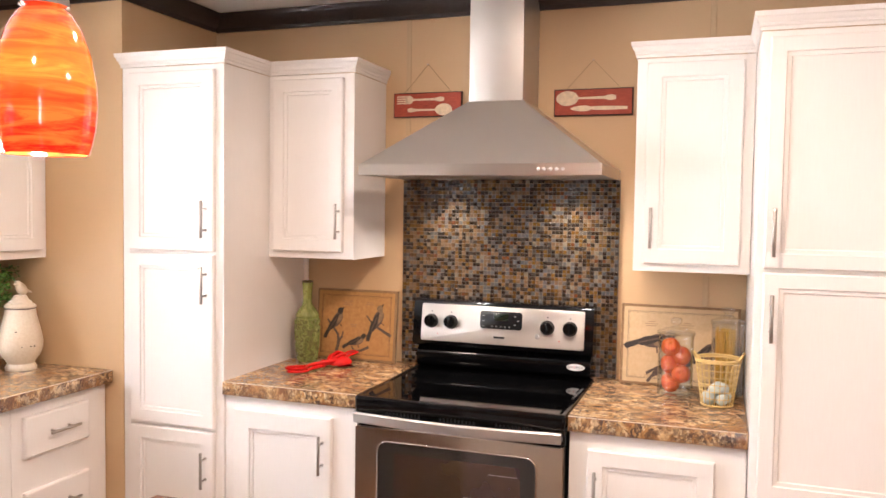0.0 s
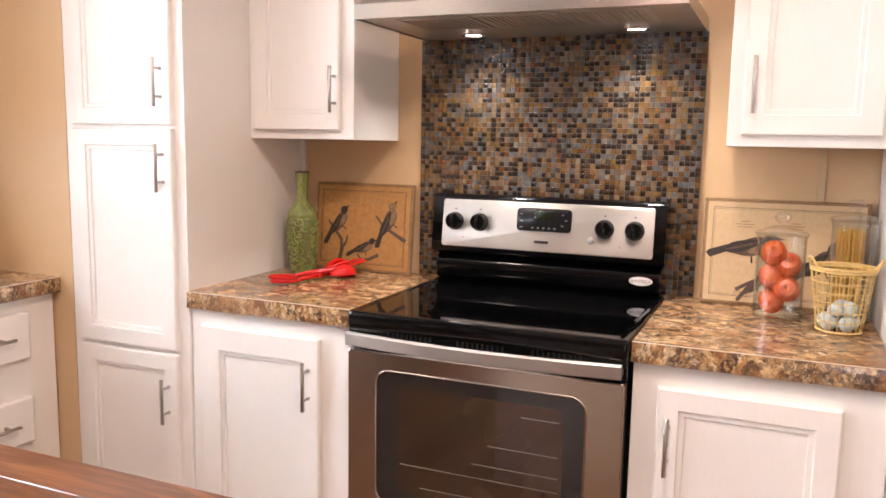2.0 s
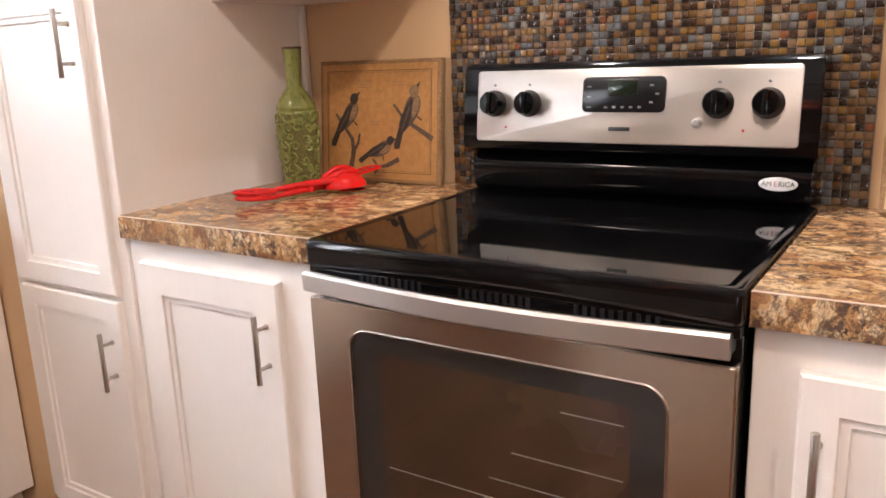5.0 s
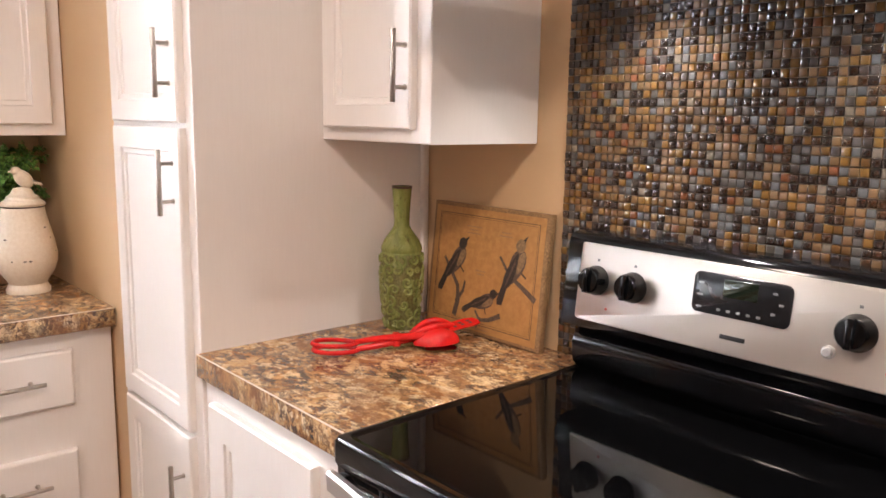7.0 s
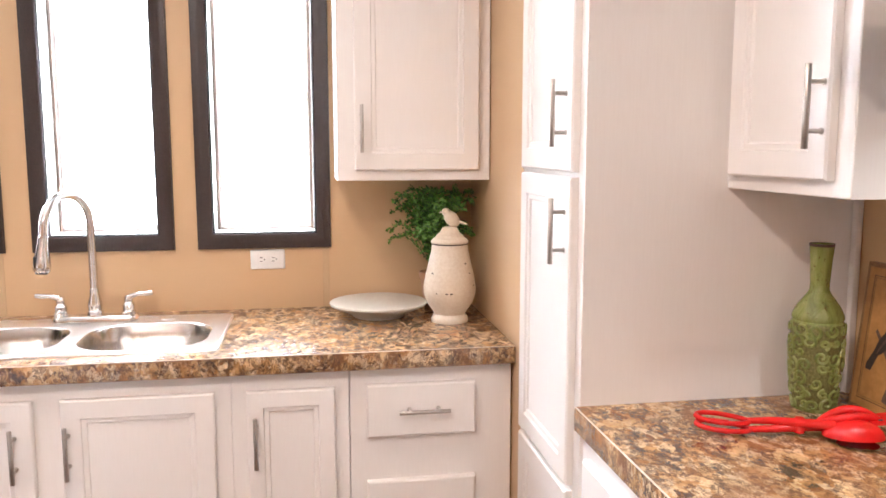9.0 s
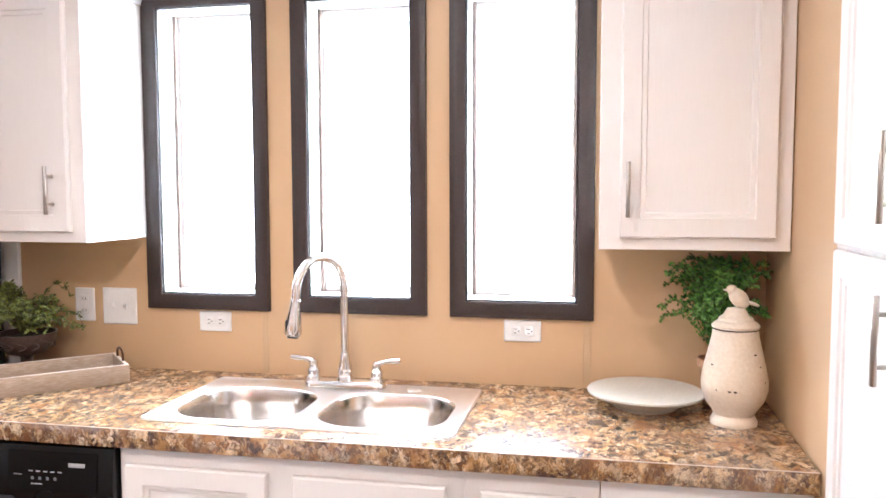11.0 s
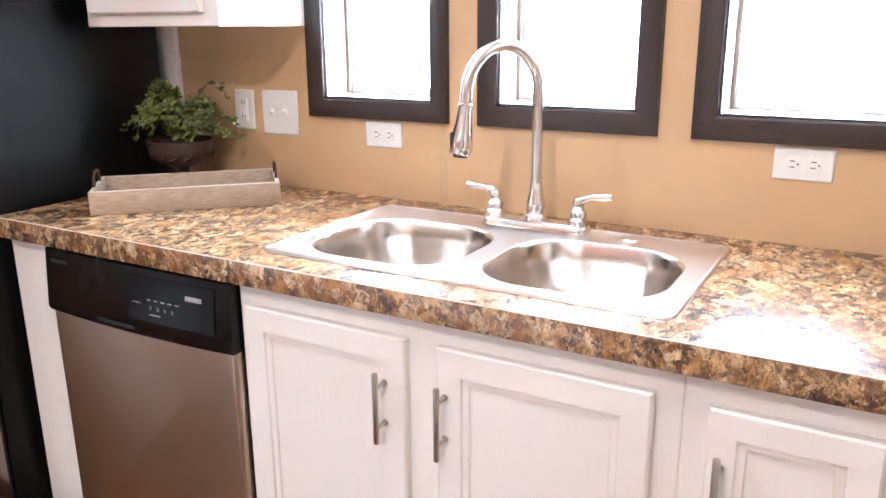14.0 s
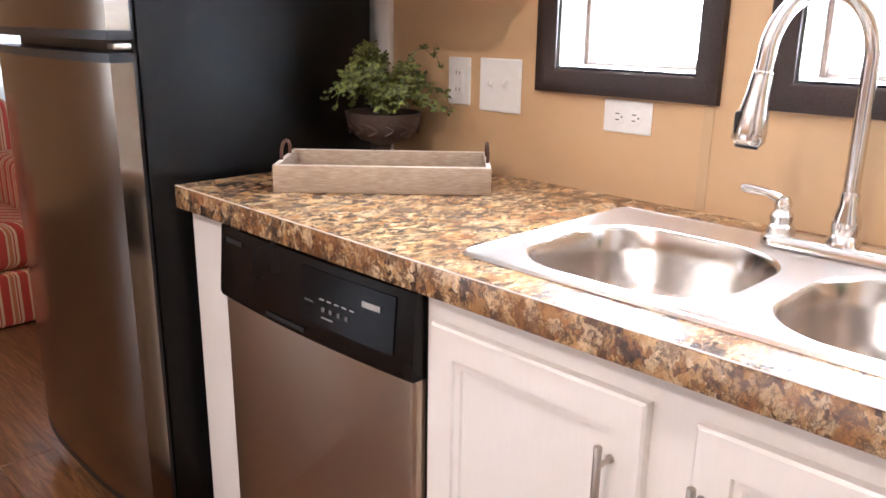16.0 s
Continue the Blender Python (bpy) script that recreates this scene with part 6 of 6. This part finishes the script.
def make_tray():
    c, d = Vector((-2.268, 0.416)), Vector((-2.592, 0.748))
    ang = math.degrees(math.atan2(d.y - c.y, d.x - c.x))
    L, D, H, t = (d - c).length, 0.226, 0.058, 0.012
    # local x along the long front, local y towards the wall corner
    tr = thing("wooden_tray", at(c.x, c.y, 0.9142, ang), "whitewashed wooden serving tray with iron end handles", "tray")
    part("base", boxes((0.003, L - 0.003, 0.003, D - 0.003, 0.0, 0.012), r=0.001), TRAY_WOOD, tr, local=True)
    for y in (0.0, D - t):
        s = part("long_side", boxes((0, L, y, y + t, 0.0005, H), r=0.0015), TRAY_WOOD, tr, local=True)
        part("worn_top", boxes((0.001, L - 0.001, y + 0.001, y + t - 0.001, H - 0.0005, H + 0.0014), r=0.0006, seg=1), TRAY_EDGE, s, local=True)
    for x in (0.0, L - t):
        s = part("end_side", boxes((x, x + t, t + 0.0005, D - t - 0.0005, 0.0005, H), r=0.0015), TRAY_WOOD, tr, local=True)
        part("worn_top", boxes((x + 0.001, x + t - 0.001, t, D - t, H - 0.0005, H + 0.0014), r=0.0006, seg=1), TRAY_EDGE, s, local=True)
        b = bmesh.new()
        xo = x + t / 2
        pts = [(xo, D / 2 - 0.045, H - 0.012), (xo, D / 2 - 0.045, H + 0.018)]
        pts += [(xo, D / 2 - 0.045 * math.cos(math.pi * k / 8), H + 0.018 + 0.018 * math.sin(math.pi * k / 8)) for k in range(1, 8)]
        pts += [(xo, D / 2 + 0.045, H + 0.018), (xo, D / 2 + 0.045, H - 0.012)]
        tube(b, pts, 0.0038, 8)
        part("handle", b, IRON, tr, "rusty iron handle", local=True)


make_tray()

# ---- plants ----
def leaf_mat(name, light, dark):
    mat = material(name, 0.45, 0, light)
    c = ramp(mat, node(mat, "NewGeometry").outputs["Random Per Island"], [(0.0, dark), (0.55, light), (1.0, tuple(min(1, x * 1.7) for x in light))])
    link(mat, c, bsdf(mat).inputs["Base Color"])
    bsdf(mat).inputs["Subsurface Weight"].default_value = 0.0
    return mat


FERN = leaf_mat("fern_green", (0.115, 0.135, 0.022), (0.030, 0.045, 0.009))
BUSH = leaf_mat("herb_green", (0.115, 0.25, 0.045), (0.03, 0.10, 0.022))
STEM = plain("plant_stem", (0.07, 0.075, 0.02), 0.6)
SOIL = plain("dark_moss", (0.03, 0.028, 0.015), 0.9, 0, 0.3, 90, 0.5)


def leaf(b, p, way, up, size, wide=0.5):
    side = way.cross(up).normalized() * size * wide
    mid = p + way * size * 0.5
    a, c, d, e = b.verts.new(p), b.verts.new(mid + side), b.verts.new(p + way * size - up * size * 0.12), b.verts.new(mid - side)
    m = b.verts.new(mid + up * size * 0.10)
    for tri in ((a, c, m), (c, d, m), (d, e, m), (e, a, m)):
        b.faces.new(tri)


def foliage(plant, fronds, spread, rise, droop, leaf_size, mat, seed, bias=(0, 0), keep=lambda p: True, base=0.0):
    """Arching stems set with small paired leaflets."""
    rnd = random.Random(seed)
    leaves, stems = bmesh.new(), bmesh.new()
    for k in range(fronds):
        q = 2 * math.pi * k / fronds + rnd.uniform(-0.3, 0.3)
        out = Vector((math.cos(q) + bias[0], math.sin(q) + bias[1], 0))
        reach, h = spread * rnd.uniform(0.35, 1.0), rise * rnd.uniform(0.5, 1.0)
        pts = []
        for i in range(12):
            s = i / 11
            pts.append(Vector((0, 0, base)) + out * reach * s + Vector((0, 0, h * math.sin(s * 1.75) - droop * s * s * rnd.uniform(0.8, 1.1))))
        pts = [p for p in pts if keep(p)]
        if len(pts) < 3:
            continue
        tube(stems, pts, [0.0014 - 0.0008 * i / len(pts) for i in range(len(pts))], 4)
        for i, p in enumerate(pts[2:], 2):
            way = (pts[i] - pts[i - 1]).normalized()
            flat = way.cross(Vector((0, 0, 1))).normalized()
            for s in (-1, 1):
                for r in range(2):
                    d = (flat * s + way * rnd.uniform(0.1, 0.8) + Vector((0, 0, rnd.uniform(-0.5, 0.6)))).normalized()
                    st = p + way * rnd.uniform(-0.006, 0.006)
                    for step in range(3):
                        z = leaf_size * rnd.uniform(0.55, 1.1)
                        at_p = st + d * (step * leaf_size * 0.6)
                        if keep(at_p + d * z):
                            tw = (d + Vector((rnd.uniform(-0.6, 0.6), rnd.uniform(-0.6, 0.6), rnd.uniform(-0.5, 0.5)))).normalized()
                            leaf(leaves, at_p, tw, tw.orthogonal().normalized(), z, 0.42)
    tagged(part("stems", stems, STEM, plant, local=True), kind="stuff")
    tagged(part("leaves", leaves, mat, plant, local=True, smooth=False), kind="stuff")


BRONZE = grainy("dark_bronze_pot", (0.10, 0.065, 0.05), (0.05, 0.03, 0.024), 0.38, (20, 20, 20), 0.5, 10.0)
TERRA = grainy("tan_clay_pot", (0.46, 0.27, 0.16), (0.36, 0.20, 0.11), 0.6, (16, 16, 16), 0.2, 8.0)
fp = thing("potted_fern", at(-2.652, 0.330, 0.9142), "green fern in a dark footed bowl beside the refrigerator", "potted plant")
b = bmesh.new()
lathe(b, [(0, 0), (0.046, 0), (0.047, 0.008), (0.032, 0.014), (0.019, 0.026), (0.019, 0.056), (0.030, 0.062), (0.060, 0.072), (0.080, 0.090), (0.090, 0.112), (0.094, 0.132), (0.096, 0.138), (0.090, 0.138), (0.086, 0.118), (0, 0.112)], 36)
part("bowl", b, BRONZE, fp, "dark bronze footed bowl", local=True)
b = bmesh.new()
for k in range(14):
    q = 2 * math.pi * k / 14
    pts = []
    for i in range(10):
        s = i / 9
        a = q + 0.22 * math.sin(s * 5)
        r = 0.086 + 0.004 * s
        pts.append((r * math.cos(a), r * math.sin(a), 0.088 + 0.036 * s))
    tube(b, pts, 0.0022, 5)
part("scroll_band", b, BRONZE, fp, local=True)
b = bmesh.new()
lathe(b, [(0, 0.128), (0.05, 0.126), (0.086, 0.120)], 24)
part("moss", b, SOIL, fp, local=True)
foliage(fp, 34, 0.185, 0.235, 0.085, 0.0120, FERN, 4, (0.10, 0.02), lambda p: p.x > -0.138 and p.y > -0.165, 0.112)
hp = thing("potted_herb", at(-2.690, 2.530, 0.9142), "bushy green plant in a small tan clay pot behind the urn", "potted plant")
b = bmesh.new()
lathe(b, [(0, 0), (0.040, 0), (0.042, 0.005), (0.054, 0.105), (0.059, 0.108), (0.060, 0.130), (0.054, 0.131), (0.050, 0.112), (0, 0.110)], 32)
part("pot", b, TERRA, hp, "tan clay pot", local=True)
b = bmesh.new()
lathe(b, [(0, 0.118), (0.05, 0.114)], 24)
part("soil", b, SOIL, hp, local=True)
foliage(hp, 70, 0.150, 0.315, 0.03, 0.0135, BUSH, 9, (0.02, -0.10), lambda p: p.x > -0.104 and p.y < 0.132 and p.z < 0.43, 0.115)

# ---- beyond the refrigerator ----
def make_armchair():
    mat = material("red_striped_cloth", 0.85, 0, (0.5, 0.12, 0.08))
    sep = node(mat, "SeparateXYZ")
    link(mat, coords(mat), sep.inputs[0])
    add = node(mat, "Math")
    link(mat, sep.outputs[0], add.inputs[0])
    link(mat, sep.outputs[1], add.inputs[1])
    sc = node(mat, "Math")
    sc.operation = "MULTIPLY"
    link(mat, add.outputs[0], sc.inputs[0])
    sc.inputs[1].default_value = 13.0
    fr = node(mat, "Math")
    fr.operation = "FRACT"
    link(mat, sc.outputs[0], fr.inputs[0])
    c = ramp(mat, fr.outputs[0], [(0.0, (0.42, 0.05, 0.035)), (0.42, (0.62, 0.45, 0.28)), (0.56, (0.42, 0.05, 0.035)), (0.64, (0.62, 0.48, 0.32)), (0.70, (0.45, 0.16, 0.07)), (0.90, (0.60, 0.44, 0.27))], True)
    link(mat, c, bsdf(mat).inputs["Base Color"])
    bump(mat, noise_of(mat, coords(mat), 400, 2), 0.3, 0.001)
    a = thing("armchair", at(-2.18, -2.06, 0), "skirted armchair with red and cream striped slipcover", "armchair")
    x0, x1, y0, y1 = -0.42, 0.42, -0.42, 0.42
    part("skirt", boxes((x0, x1, y0, y1, 0.005, 0.24), r=0.02), mat, a, local=True)
    part("seat_cushion", boxes((x0 + 0.14, x1 - 0.14, y0 + 0.16, y1 + 0.01, 0.245, 0.45), r=0.05, seg=4), mat, a, local=True)
    part("backrest", boxes((x0 + 0.02, x1 - 0.02, y0, y0 + 0.20, 0.242, 0.90), r=0.06, seg=4), mat, a, local=True)
    for s in (x0, x1 - 0.15):
        part("armrest", boxes((s, s + 0.15, y0 + 0.18, y1, 0.242, 0.66), r=0.05, seg=4), mat, a, local=True)


make_armchair()
LACE = material("white_curtain", 0.8, 0, (0.85, 0.85, 0.84))
bsdf(LACE).inputs["Transmission Weight"].default_value = 0.0
cu = thing("curtain", at(WX + 0.06, -2.3, 0.78), "white gathered curtain over the living area window", "curtain")
b = bmesh.new()
rows = []
for h in (0.0, 0.45, 0.9, 1.4):
    rows.append([bm_v for bm_v in [b.verts.new((0.022 * math.sin(k * 0.9) + 0.006 * math.sin(k * 0.37 + h), -0.85 + 1.7 * k / 120, h)) for k in range(121)]])
for r0, r1 in zip(rows, rows[1:]):
    for k in range(120):
        b.faces.new((r0[k], r0[k + 1], r1[k + 1], r1[k]))
bmesh.ops.solidify(b, geom=b.faces[:], thickness=0.002)
part("cloth", b, LACE, cu, local=True)
b = bmesh.new()
tube(b, [(0, -0.92, 1.40), (0, 0.92, 1.40)], 0.012, 12)
part("rod", b, IRON, cu, local=True)


# ---- pieces last: mosaic tiles and floor planks ----
def make_mosaic():
    x0, x1, z0, z1, pitch = -1.138, -0.213, 0.916, 1.712, 0.0158
    nx, nz = int((x1 - x0) / pitch), int((z1 - z0) / pitch)
    pad = solid("backsplash", boxes((x0 - 0.001, x1 + 0.001, BY - 0.006, BY - 0.0005, z0, z1)), GROUT, "mosaic backsplash of small brown, amber and grey glass tiles behind the range", "backsplash", kind="structure", smooth=False)
    flat = ((0.0, 0.0), (0.0, 0.0026), (0.0008, 0.0036), (0.0022, 0.0040))
    dome = ((0.0, 0.0), (0.0, 0.0040), (0.0004, 0.0047), (0.0016, 0.00526), (0.0030, 0.00566), (0.0050, 0.00597))

    def tile_into(bm, cx, cy, cz, shape, lift, tx=0.0, tz=0.0):
        """One piece, its face tilted by tx and tz as it was pressed into the bed."""
        a = pitch / 2 - 0.0008
        loft(bm, [[(cx + su * (a - q), cy - (d + lift + su * (a - q) * tx + sv * (a - q) * tz if d else 0), cz + sv * (a - q)) for su, sv in ((-1, -1), (1, -1), (1, 1), (-1, 1))] for q, d in shape], False, True)

    rnd = random.Random(7)
    single = {}
    TILTS = [(rnd.gauss(0, 0.035), rnd.gauss(0, 0.035)) for k in range(6)]
    for lift in range(6):
        for name, shape, mat in (("glass_tile", dome, GLASS_ONE), ("stone_tile", flat, STONE_ONE)):
            bm = bmesh.new()
            tile_into(bm, 0, 0, 0, shape, 0.0004 * (lift % 3), *TILTS[lift])
            single[name, lift] = mesh_of(name, bm, mat)
    rest = {"glass_tile": bmesh.new(), "stone_tile": bmesh.new()}
    face = BY - 0.006
    for i in range(nx):
        for j in range(nz):
            cx, cz = x0 + (i + 0.5) * (x1 - x0) / nx, z0 + (j + 0.5) * (z1 - z0) / nz
            lift, name = rnd.randrange(6), "glass_tile" if rnd.random() < 0.58 else "stone_tile"
            if -0.95 < cx < -0.655 and 1.215 < cz < 1.455:
                ob = new(name, single[name, lift])
                ob.parent = pad
                ob.matrix_parent_inverse = POSES[pad].inverted()
                ob.matrix_basis = Matrix.Translation((cx, face, cz))
            else:
                tile_into(rest[name], cx, face, cz, dome if name == "glass_tile" else flat, 0.0004 * (lift % 3), rnd.gauss(0, 0.035), rnd.gauss(0, 0.035))
    tagged(part("glass_tiles", rest["glass_tile"], GLASS_MANY, pad), kind="stuff")
    tagged(part("stone_tiles", rest["stone_tile"], STONE_MANY, pad), kind="stuff")


make_mosaic()


def make_floor():
    fl = solid("floor", boxes((WX - 0.13, EX + 0.13, SY - 0.13, BY + 0.13, -0.06, -0.006)), FLOOR_WOOD, "dark hand-scraped wood plank floor", "floor", kind="structure", smooth=False)
    w, unit = 0.152, 0.0775
    lo, hi = SY - 0.12, BY + 0.12
    meshes = {}
    rnd = random.Random(3)
    x = WX
    while x < EX - 0.02:
        y = lo
        reach = rnd.randint(4, 20)
        while y < hi - 0.02:
            n = min(reach, int((hi - y) / unit + 0.5))
            if n < 1:
                break
            if n not in meshes:
                meshes[n] = mesh_of("floor_plank", boxes((0, w - 0.001, 0, n * unit - 0.001, -0.006, 0.0), r=0.0015, seg=1), FLOOR_WOOD)
            ob = new("floor_plank", meshes[n])
            ob.parent = fl
            ob.matrix_parent_inverse = POSES[fl].inverted()
            ob.matrix_basis = Matrix.Translation((x, y, 0))
            y += n * unit
            reach = 20
        x += w


make_floor()
